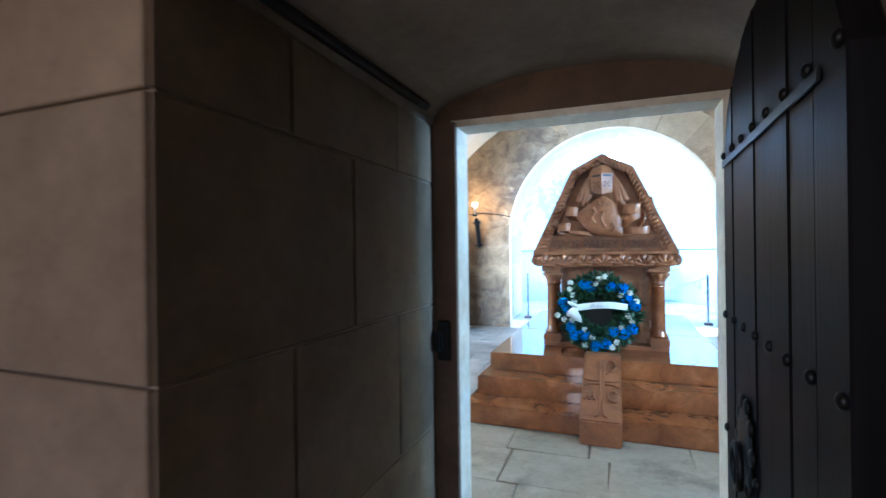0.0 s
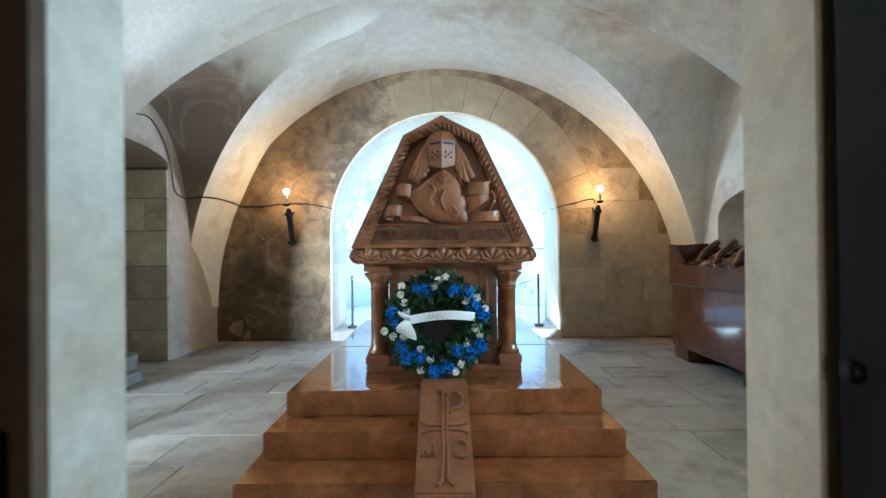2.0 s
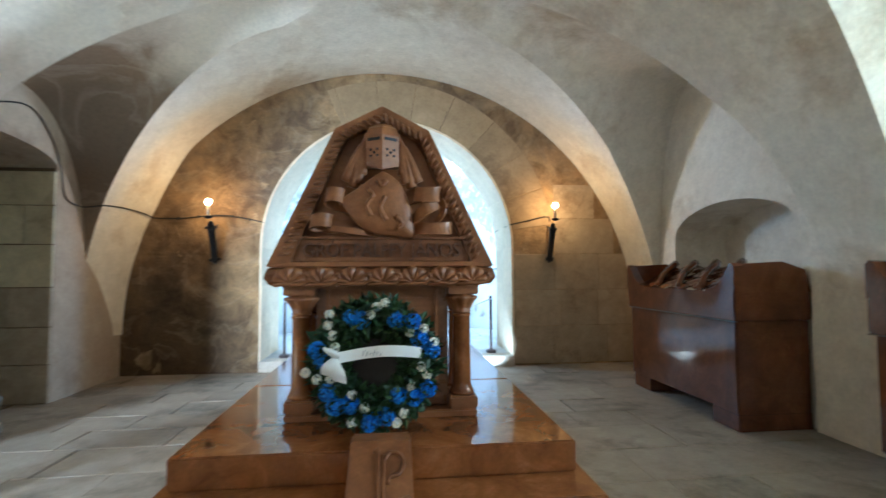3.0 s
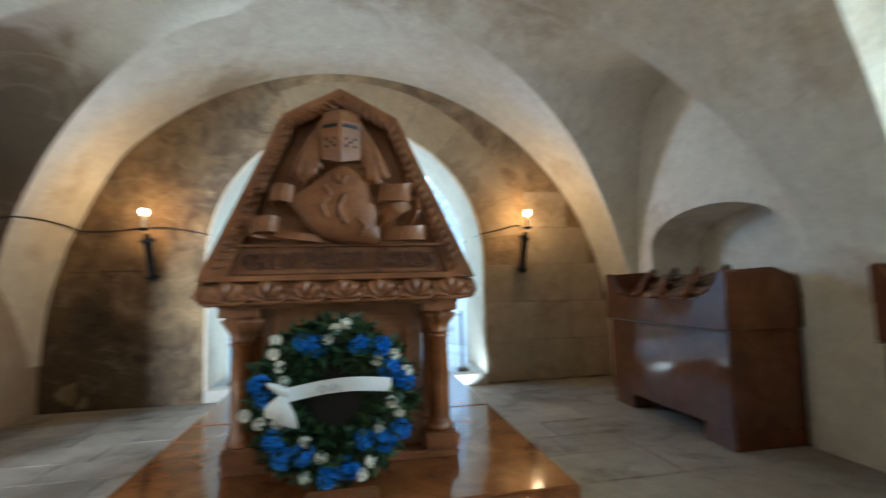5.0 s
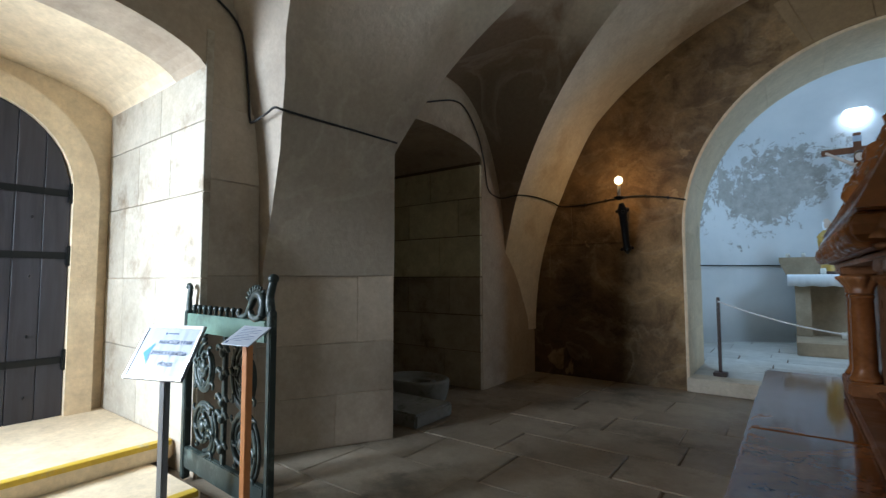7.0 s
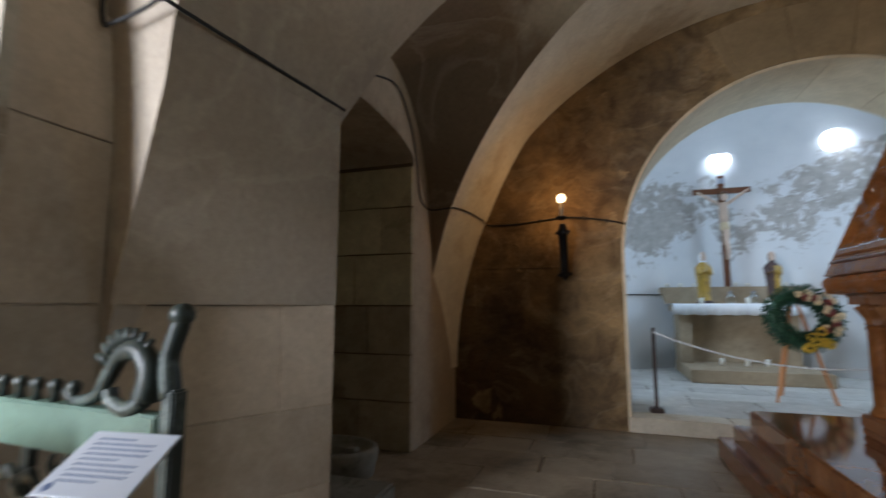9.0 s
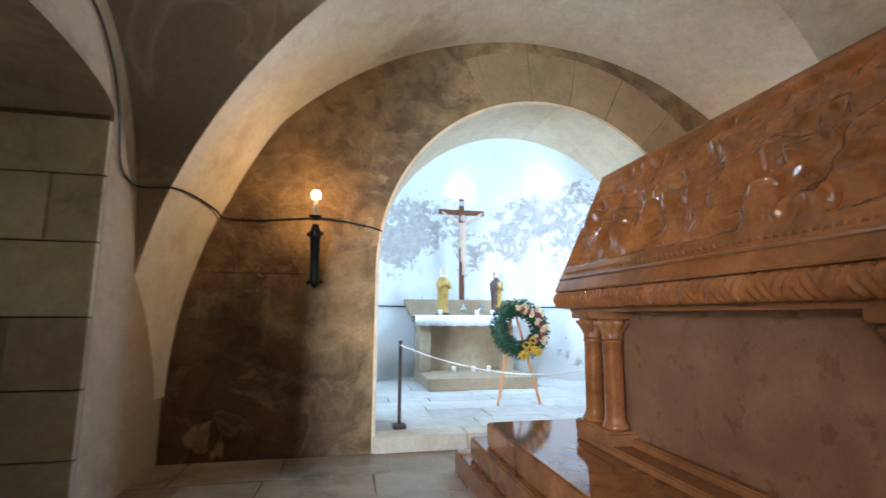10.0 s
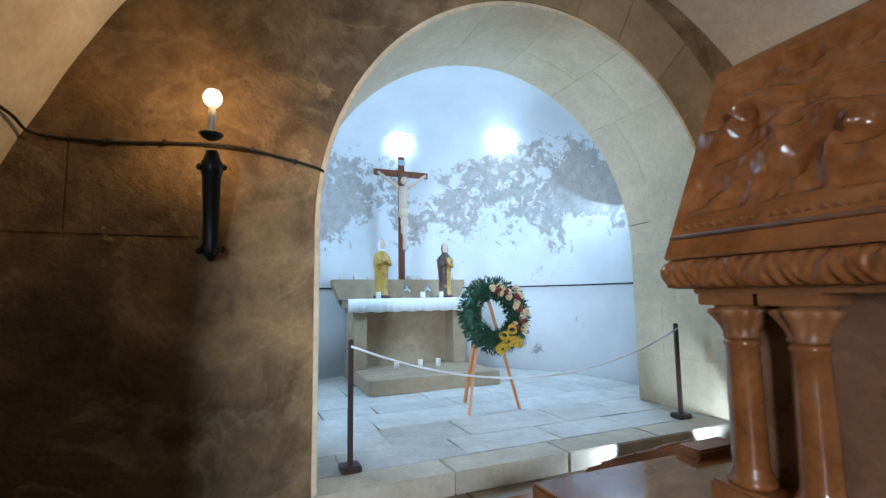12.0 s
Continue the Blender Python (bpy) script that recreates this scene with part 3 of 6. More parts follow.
def tomb_plinth():
    t = thing("tomb_plinth", "polished red marble stepped plinth under the carved tomb", "plinth", (0, 0, 0))
    for name, hx, y0, y1, z0, z1 in (("bottom_step", 1.275, 4.62, 9.48, 0.0, 0.184), ("middle_step", 1.216, 4.947, 9.15, 0.184, 0.368)):
        part(name, block(-hx, y0, z0, hx, y1, z1, 0.012), MAT["marble"], t)
    part("front_slab", block(-1.157, 5.248, 0.368, 1.157, 6.858, 0.552, 0.012), MAT["marble"], t)
    part("rear_slab", block(-1.157, 6.866, 0.368, 1.157, 8.85, 0.552, 0.012), MAT["marble"], t)
    return t


tomb_plinth()


def text_mesh(body, size, depth, width=None):
    cu = bpy.data.curves.new("lettering", 'FONT')
    cu.body, cu.size, cu.extrude, cu.align_x, cu.align_y = body, size, depth, 'CENTER', 'CENTER'
    cu.resolution_u = 3
    ob = new("lettering", cu)
    bpy.context.view_layer.update()
    if width:
        s = width / max(ob.dimensions.x, 1e-3)
    else:
        s = 1.0
    me = bpy.data.meshes.new_from_object(ob.evaluated_get(bpy.context.evaluated_depsgraph_get()))
    bpy.data.objects.remove(ob)
    me.transform(Matrix.Diagonal((s, 1, 1, 1)))
    return me


def lettering(body, size, depth, m, mat, parent, width=None, name="lettering"):
    me = text_mesh(body, size, depth, width)
    me.materials.clear()
    me.materials.append(mat)
    ob = new(name, me)
    ob.parent = parent
    ob.matrix_basis = m
    return ob


def cross_block(label, place, turn):
    """Sloping block with a raised cross and letters, laid over the steps."""
    t = thing("carved_block", label, "carved block", place, "", turn)
    bm = bmesh.new()
    prism(bm, [(-0.81, 0.0), (-0.81, 0.21), (0.0, 0.60), (0.14, 0.60), (0.14, 0.0)], YZ, -0.172, 0.172)
    part("body", bevelled(bm, 0.012), MAT["carved"], t)
    slope = pose(0, -0.405, 0.405, math.degrees(math.atan2(0.39, 0.81)))

    def on(points):
        return [slope @ Vector((x, y, 0.006)) for x, y in points]
    strokes = {"cross_stem": [[(-0.035, 0.36), (-0.012, 0.33), (-0.012, -0.30), (-0.045, -0.40)], [(0.018, 0.33), (0.018, -0.30), (0.05, -0.40)]],
               "cross_arm": [[(-0.15, 0.07), (-0.09, 0.05), (0.09, 0.05), (0.15, 0.07)], [(-0.15, -0.02), (-0.09, 0.01), (0.09, 0.01), (0.15, -0.02)]],
               "cross_loop": [[(0.02, 0.30), (0.05, 0.35), (0.10, 0.34), (0.125, 0.28), (0.10, 0.21), (0.05, 0.19), (0.04, 0.15)]],
               "letter_alpha": [[(-0.14, -0.20), (-0.12, -0.09), (-0.10, -0.20)], [(-0.10, -0.20), (-0.08, -0.09), (-0.055, -0.20)], [(-0.14, -0.16), (-0.06, -0.16)]],
               "letter_omega": [[(0.07, -0.20), (0.06, -0.13), (0.085, -0.085), (0.12, -0.09), (0.14, -0.13), (0.13, -0.19), (0.10, -0.205), (0.07, -0.18)]]}
    for name, lines in strokes.items():
        bm = bmesh.new()
        for line in lines:
            tube(bm, curve_through(on(line), 5), 0.012, 6)
        part(name, bm, MAT["carved"], t, "", True)
    return t


cross_block("carved red marble block with cross and letters on the front steps", (0, 5.25, 0), 0)
cross_block("carved red marble block with a cross on the rear steps", (0, 8.848, 0), 180)

T_Y0, T_Y1 = 5.724, 8.347
SHOULDER, APEX, EAVE = (0.315, 2.535), 2.70, (0.76, 1.60)


def column_profile(h):
    return [(0.086, 0.0), (0.09, 0.015), (0.084, 0.03), (0.077, 0.036), (0.077, 0.045), (0.068, 0.06), (0.066, 0.08), (0.064, h * 0.6), (0.061, h - 0.03), (0.068, h - 0.022), (0.068, h - 0.012), (0.061, h)]


def capital(bm, x, y, z):
    """A flared capital of eight curling leaves."""
    n = 48
    rows = []
    for h, r, lobe in ((0.0, 0.060, 0.0), (0.012, 0.070, 0.0), (0.02, 0.062, 0.05), (0.055, 0.074, 0.16), (0.085, 0.092, 0.22), (0.108, 0.110, 0.22), (0.122, 0.108, 0.18), (0.126, 0.088, 0.05), (0.14, 0.09, 0.0)):
        rows.append([bm.verts.new((x + r * (1 + lobe * (abs(math.cos(4 * a)) - 0.6)) * math.cos(a), y + r * (1 + lobe * (abs(math.cos(4 * a)) - 0.6)) * math.sin(a), z + h)) for a in np.linspace(0, 2 * math.pi, n + 1)[:-1]])
    for a, b in zip(rows, rows[1:]):
        for i in range(n):
            bm.faces.new((a[i], a[(i + 1) % n], b[(i + 1) % n], b[i]))
    bm.faces.new(rows[0][::-1])
    bm.faces.new(rows[-1])


def relief(u, v, length, height):
    """Height of the scrolling leaf relief on the lid's side, at u along and v up the slope."""
    edge = min(u / 0.06, (length - u) / 0.06, (v - 0.20) / 0.04, (height - 0.06 - v) / 0.04)
    if edge <= 0:
        return 0.0
    h = 0.0
    for i, cu in enumerate((0.30, 0.85, 1.42, 1.98, 2.42)):
        cv = 0.56 + 0.12 * (-1) ** i
        du, dv = u - cu, v - cv
        r = math.hypot(du, dv)
        a = math.atan2(dv, du) * (1 if i % 2 else -1)
        swirl = math.sin(2 * a + 21 * r + i)
        h += math.exp(-(r / 0.27) ** 4) * (0.5 + 0.5 * swirl) ** 1.4
    w = 0.35 * noise.noise((u * 3.1, v * 3.1, 5.5))
    leaf = 1 - 2.6 * abs(noise.noise((u * 6.5 + w, v * 7.5 - w, 0.7)))
    vein = 1 - 2.4 * abs(noise.noise((u * 15 + 2 * w, v * 17, 2.2)))
    return min(1.0, edge) * (-0.04 + 0.062 * min(h, 1.1) + 0.022 * max(-0.6, leaf) + 0.009 * vein)


def lid_side(side):
    """One long slope of the lid as a carved grid."""
    bm = bmesh.new()
    a = Vector((side * EAVE[0], T_Y0 + 0.03, EAVE[1]))
    up = Vector((side * SHOULDER[0], T_Y0 + 0.03, SHOULDER[1])) - a
    height = up.length
    up.normalize()
    out = Vector((side * up.z, 0, -side * up.x))
    length = T_Y1 - T_Y0 - 0.03
    nu, nv = 330, 124
    grid = [[bm.verts.new(a + Vector((0, length * i / nu, 0)) + up * (height * j / nv) + out * relief(length * i / nu, height * j / nv, length, height)) for j in range(nv + 1)] for i in range(nu + 1)]
    for i in range(nu):
        for j in range(nv):
            bm.faces.new((grid[i][j], grid[i + 1][j], grid[i + 1][j + 1], grid[i][j + 1]))
    return bm, a, up, out, length


def band(bm, pts, breadth, thick):
    """A broad ribbon standing on edge, its rims a little rolled, curling in and out of the gable."""
    rows = []
    for i, p in enumerate(pts):
        d = (pts[min(i + 1, len(pts) - 1)] - pts[max(i - 1, 0)]).normalized()
        up = (Vector((0.12, 0.25, 1.0)) - d * d.dot(Vector((0.12, 0.25, 1.0)))).normalized()
        n = d.cross(up).normalized() * thick * 0.5
        u = up * breadth * 0.5
        rows.append([bm.verts.new(c) for c in (p - u - n * 1.3, p - u * 0.6 - n, p + u * 0.6 - n, p + u - n * 1.3, p + u + n * 1.3, p + u * 0.6 + n, p - u * 0.6 + n, p - u + n * 1.3)])
    for a, b in zip(rows, rows[1:]):
        for j in range(8):
            bm.faces.new((a[j], a[(j + 1) % 8], b[(j + 1) % 8], b[j]))
    bm.faces.new(rows[0][::-1])
    bm.faces.new(rows[-1])


def leaf_band(side):
    """The rounded side cornice carved with a running wave of leaves between two plain fillets."""
    bm = bmesh.new()
    length = T_Y1 - T_Y0 - 0.02
    nu, nv = 420, 14
    rows = []
    for i in range(nu + 1):
        u = length * i / nu
        row = []
        for j in range(nv + 1):
            v = j / nv
            a = radians(-78 + 150 * v)
            wave = 0.5 + 0.32 * math.sin(u * 2 * math.pi / 0.19)
            stem = math.exp(-((v - wave) / 0.10) ** 2)
            lobes = 0.5 + 0.5 * math.sin(u * 2 * math.pi / 0.047 + 9 * v * (1 if v > wave else -1))
            rim = min(1.0, v / 0.12, (1 - v) / 0.12)
            lift = rim * (0.013 * stem + 0.011 * lobes * (1 - stem) + 0.004 * noise.noise((u * 30, v * 6, 1.0)))
            r = 0.060 + lift
            row.append(bm.verts.new((side * (0.712 + r * math.cos(a)), T_Y0 + 0.01 + u, 1.533 + r * math.sin(a))))
        rows.append(row)
    for a, b in zip(rows, rows[1:]):
        for j in range(nv):
            bm.faces.new((a[j], a[j + 1], b[j + 1], b[j]))
    bm.faces.new(rows[0])
    bm.faces.new(rows[-1][::-1])
    return bm


def shell_mesh():
    """A fan of nine ribs, rolled at the foot, with a small curl between it and the next."""
    bm = bmesh.new()
    nu, rings = 72, (0.0, 0.25, 0.5, 0.75, 0.92, 1.0)
    rows = []
    for k in rings:
        row = []
        for i in range(nu + 1):
            a = radians(-84 + 168 * i / nu)
            rib = abs(math.cos(radians(168 * 9 / 2 * i / nu * 2 / 2)))
            r = 0.094 * k * (1 + 0.05 * rib * k)
            out = 0.006 + 0.026 * math.sin(math.pi * min(1.0, k * 0.92)) * (0.35 + 0.65 * rib) - (0.02 if k == 1.0 else 0)
            row.append(bm.verts.new((math.sin(a) * r * 1.02, -out, -0.038 + math.cos(a) * r)))
        rows.append(row)
    for a, b in zip(rows, rows[1:]):
        for i in range(nu):
            bm.faces.new((a[i], a[i + 1], b[i + 1], b[i]))
    bmesh.ops.remove_doubles(bm, verts=bm.verts, dist=1e-5)
    tube(bm, curve_through([(-0.085, 0.0, -0.052), (-0.03, -0.018, -0.046), (0.03, -0.018, -0.046), (0.075, -0.012, -0.040), (0.104, -0.014, -0.012), (0.094, -0.016, 0.012), (0.080, -0.012, 0.0)], 5), 0.0105, 7)
    return mesh_of("shell", bm, MAT["carved"], True)


def great_tomb():
    t = thing("tomb", "carved red marble gabled tomb with helm and shield", "tomb")
    M = MAT["carved"]
    part("base", block(-0.66, T_Y0 + 0.06, 0.552, 0.66, T_Y1 - 0.07, 0.60, 0.01), M, t)
    part("body", block(-0.47, T_Y0 + 0.20, 0.60, 0.47, T_Y1 - 0.11, 1.50, 0.006), MAT["panel"], t, "dull unpolished marble body")
    for sx in (-1, 1):
        part("side_panel", block(min(sx * 0.47, sx * 0.485), T_Y0 + 0.42, 0.68, max(sx * 0.47, sx * 0.485), T_Y1 - 0.44, 1.42, 0.006), MAT["panel"], t)
        part("panel_sill", block(min(sx * 0.47, sx * 0.53), T_Y0 + 0.35, 0.60, max(sx * 0.47, sx * 0.53), T_Y1 - 0.37, 0.65, 0.01), M, t)
    # front panel with a rim
    part("front_panel", block(-0.40, T_Y0 + 0.185, 0.66, 0.40, T_Y0 + 0.20, 1.46, 0.006), M, t)
    for x0, x1, z0, z1 in ((-0.40, -0.37, 0.66, 1.46), (0.37, 0.40, 0.66, 1.46), (-0.37, 0.37, 1.43, 1.46)):
        part("panel_rim", block(x0, T_Y0 + 0.165, z0, x1, T_Y0 + 0.185, z1, 0.004), M, t)
    part("panel_line", block(-0.33, T_Y0 + 0.172, 1.36, 0.33, T_Y0 + 0.185, 1.375, 0.003), M, t)
    # columns in pairs at the corners and the middle
    spots = [(sx * 0.565, y) for sx in (-1, 1) for y in (T_Y0 + 0.17, T_Y0 + 0.42, T_Y1 - 0.44, T_Y1 - 0.19)]
    col = None
    for sx in (-1, 1):
        for y0, y1 in ((T_Y0 + 0.06, T_Y0 + 0.53), (T_Y1 - 0.55, T_Y1 - 0.07)):
            part("column_base", block(min(sx * 0.46, sx * 0.665), y0, 0.598, max(sx * 0.46, sx * 0.665), y1, 0.69, 0.014), M, t)
    for x, y in spots:
        bm = lathe(bmesh.new(), column_profile(0.572), 20)
        c = part("column", bm, MAT["marble"], t, "", True)
        c.location = (x, y, 0.69)
        bm = bmesh.new()
        capital(bm, x, y, 1.262)
        part("capital", bm, M, t, "", True)
        part("abacus", block(x - 0.108, y - 0.108, 1.40, x + 0.108, y + 0.108, 1.447, 0.006), M, t)
    # entablature and cornice
    part("entablature", block(-0.675, T_Y0 + 0.055, 1.445, 0.675, T_Y1 - 0.065, 1.475, 0.006), M, t)
    bm = bmesh.new()
    prof = [(0.0, 1.474), (0.025, 1.472), (0.065, 1.485), (0.090, 1.515), (0.094, 1.548), (0.078, 1.578), (0.05, 1.592), (0.075, 1.594), (0.08, 1.606), (0.0, 1.606)]
    ring = []
    for d, z in prof:
        k = 0.68 + d
        ring.append([bm.verts.new(p) for p in ((-k, T_Y0 + 0.08 - d, z), (k, T_Y0 + 0.08 - d, z), (k, T_Y1 - 0.08 + d, z), (-k, T_Y1 - 0.08 + d, z))])
    for a, b in zip(ring, ring[1:]):
        for i in range(4):
            bm.faces.new((a[i], a[(i + 1) % 4], b[(i + 1) % 4], b[i]))
    part("cornice", bm, M, t, "rounded cornice carved with shells")
    me = shell_mesh()
    for i in range(7):
        for y, turn in ((T_Y0 - 0.004, 0), (T_Y1 + 0.004, 180)):
            s = new("shell", me)
            s.parent = t
            s.matrix_basis = pose((i - 3) * 0.205, y, 1.535, 0, 0, turn) @ Matrix.Scale(1.18, 4)
    for sx in (-1, 1):
        part("carved_band", leaf_band(sx), MAT["slope"], t, "flat band of running carved leaves", True)
    # lid
    bm = bmesh.new()
    e, s = EAVE, SHOULDER
    prism(bm, [(-e[0] + 0.10, e[1]), (e[0] - 0.10, e[1]), (s[0] - 0.09, s[1] - 0.02), (0, APEX - 0.03), (-s[0] + 0.09, s[1] - 0.02)], XZ, T_Y0 + 0.075, T_Y1 - 0.01)
    lid = part("lid", bm, M, t)
    for sx in (-1, 1):
        bm, a, up, out, length = lid_side(sx)
        part("carved_slope", bm, MAT["slope"], lid, "polished slope carved with scrolling leaves", True)
        bm = bmesh.new()
        nd = 62
        for i in range(nd):
            y = 0.05 + (length - 0.1) * i / nd
            p = a + Vector((0, y, 0)) + up * 0.135
            q = [p, p + Vector((0, 0.034, 0)), p + Vector((0, 0.017, 0)) + up * 0.03, p + Vector((0, 0.017, 0)) + up * 0.008 + out * 0.014]
            v = [bm.verts.new(c) for c in q]
            for f in ((0, 1, 3), (1, 2, 3), (2, 0, 3)):
                bm.faces.new([v[k] for k in f])
        part("tooth_moulding", bm, M, lid)
        bm = bmesh.new()
        c = a + up * 0.10 + Vector((0, 0.01, 0))
        tube(bm, [c, c + Vector((0, length - 0.02, 0))], 0.012, 8)
        part("edge_roll", bm, M, lid, "", True)
    bm = bmesh.new()
    for sx in (-1, 1):
        prism(bm, [(sx * (s[0] + 0.01), s[1] - 0.005), (0, APEX), (0, APEX - 0.04), (sx * s[0], s[1] - 0.05)], XZ, T_Y0 + 0.02, T_Y1)
    part("ridge", bm, M, lid)
    # gable frame with a twisted rope edge
    bm = bmesh.new()
    outer = [(-e[0] - 0.004, e[1]), (e[0] + 0.004, e[1]), (s[0] + 0.006, s[1]), (0, APEX), (-s[0] - 0.006, s[1])]
    inner = [(-e[0] + 0.15, e[1] + 0.03), (e[0] - 0.15, e[1] + 0.03), (s[0] - 0.06, s[1] - 0.06), (0, APEX - 0.10), (-s[0] + 0.06, s[1] - 0.06)]
    lo = [[bm.verts.new((x, y, z)) for x, z in pts] for pts, y in ((outer, T_Y0 - 0.02), (inner, T_Y0 - 0.005), (inner, T_Y0 + 0.085), (outer, T_Y0 + 0.085))]
    for i in range(4):
        for j in range(5):
            a, b = lo[i], lo[(i + 1) % 4]
            bm.faces.new((a[j], a[(j + 1) % 5], b[(j + 1) % 5], b[j]))
    part("gable_frame", bm, M, lid)
    rope = bmesh.new()
    for sx in (-1, 1):
        a, b, c = Vector((sx * (e[0] - 0.10), 0, e[1] + 0.06)), Vector((sx * (s[0] - 0.04), 0, s[1] - 0.05)), Vector((0, 0, APEX - 0.075))
        for p, q, n in ((a, b, 19), (b, c, 7)):
            d = (q - p).normalized()
            for i in range(n):
                o = p.lerp(q, (i + 0.5) / n) + Vector((0, T_Y0 - 0.016, 0))
                w = Vector((d.z, 0, -d.x)) * 0.030
                tube(rope, [o - w - d * 0.022 + Vector((0, 0.010, 0)), o + Vector((0, -0.006, 0)), o + w + d * 0.022 + Vector((0, 0.010, 0))], 0.012, 6)
    part("rope_border", rope, M, lid, "twisted rope carved along the gable", True)
    # inscription plate
    y = T_Y0 + 0.02
    part("inscription_plate", block(-0.60, y - 0.002, 1.635, 0.60, y + 0.06, 1.785, 0.004), M, lid)
    part("plate_ledge", block(-0.585, y - 0.045, 1.785, 0.585, y + 0.06, 1.80, 0.005), M, lid)
    # raised letters of the same marble, coloured darker for their shade
    lettering("GRÓF PÁLFFY JÁNOS", 0.135, 0.016, pose(0, y - 0.018, 1.705, 90), MAT["lettershade"], lid, 1.06, "inscription")
    # helm
    y = T_Y0 + 0.028
    bm = bmesh.new()
    rows = []
    for z, w, d in ((2.27, 0.112, 0.15), (2.30, 0.116, 0.165), (2.47, 0.118, 0.17), (2.53, 0.10, 0.14), (2.565, 0.06, 0.09), (2.58, 0.02, 0.03)):
        dip = -0.03 if z < 2.28 else 0.0
        rows.append([bm.verts.new(p) for p in ((-w, y, z), (-w * 0.95, y - d * 0.62, z), (0, y - d, z + dip), (w * 0.95, y - d * 0.62, z), (w, y, z))])
    for a, b in zip(rows, rows[1:]):
        for j in range(4):
            bm.faces.new((a[j], a[j + 1], b[j + 1], b[j]))
    bm.faces.new([r for r in rows[0]][::-1])
    bm.faces.new(rows[-1])
    helm = part("helm", bm, M, lid, "carved great helm with slits")
    # black pieces on the face give the shade of slits and holes
    for sx in (-1, 1):
        m = Matrix.Translation((sx * 0.055, y - 0.1385, 2.445)) @ Matrix.Rotation(sx * 0.53, 4, 'Z')
        bm = bmesh.new()
        box(bm, -0.046, -0.006, -0.009, 0.046, 0.004, 0.009, m)
        part("eye_slit", bm, MAT["cable"], helm)
        for dx, dz in ((-0.022, 0.02), (0.022, 0.02), (0, 0), (-0.022, -0.022), (0.022, -0.022)):
            bm = bmesh.new()
            ball(bm, (sx * 0.055 + dx, y - 0.1365 + dx * sx * 0.58, 2.355 + dz), 0.009, 0.008, 0.009, 6, 4)
            part("breath_hole", bm, MAT["cable"], helm)
    # hanging cloth beside the helm
    for sx in (-1, 1):
        for k, (dx, dz) in enumerate(((0.16, 2.16), (0.20, 2.13), (0.245, 2.17), (0.14, 2.22))):
            bm = bmesh.new()
            tube(bm, curve_through([(sx * 0.10, y - 0.05, 2.50 - 0.015 * k), (sx * (0.08 + dx * 0.35), y - 0.075, 2.36), (sx * dx, y - 0.06, dz)], 6), 0.017, 8, taper=2.2)
            part("cloth_fold", bm, M, lid, "", True)
    # shield, tilted and gently domed
    bm = bmesh.new()
    outline = [(p.x, p.z) for p in curve_through([(0.0, 0, 2.235), (-0.07, 0, 2.19), (-0.16, 0, 2.12), (-0.268, 0, 2.035), (-0.225, 0, 1.95), (-0.15, 0, 1.865), (-0.05, 0, 1.815), (0.06, 0, 1.80), (0.20, 0, 1.795), (0.205, 0, 1.90), (0.185, 0, 2.0), (0.14, 0, 2.12), (0.07, 0, 2.20), (0.0, 0, 2.235)], 4)][:-1]
    n = len(outline)
    rows = []
    for k, out in ((0.35, 0.158), (0.7, 0.145), (0.95, 0.122), (1.0, 0.112), (1.0, 0.0)):
        rows.append([bm.verts.new((x * k, y - out, 2.0 + (z - 2.0) * k)) for x, z in outline])
    c = bm.verts.new((0.0, y - 0.162, 2.0))
    for i in range(n):
        bm.faces.new((rows[0][i], rows[0][(i + 1) % n], c))
    for a, b in zip(rows, rows[1:]):
        for i in range(n):
            bm.faces.new((a[i], b[i], b[(i + 1) % n], a[(i + 1) % n]))
    shield = part("shield", bm, M, lid, "tilted shield with worn arms", True)
    shield.data.set_sharp_from_angle(angle=radians(50))
    bm = bmesh.new()
    for pts in (((-0.09, 2.11), (-0.06, 2.06), (-0.10, 2.0), (-0.07, 1.93)), ((0.02, 2.06), (-0.01, 1.98), (0.03, 1.9)), ((0.09, 1.93), (0.13, 1.88), (0.10, 1.84)), ((-0.03, 2.17), (0.0, 2.13), (0.03, 2.17))):
        tube(bm, curve_through([(x, y - 0.160 + 0.13 * (math.hypot(x, z - 2.0)) ** 1.3, z) for x, z in pts], 5), 0.015, 7)
    part("arms_relief", bm, M, shield, "", True)
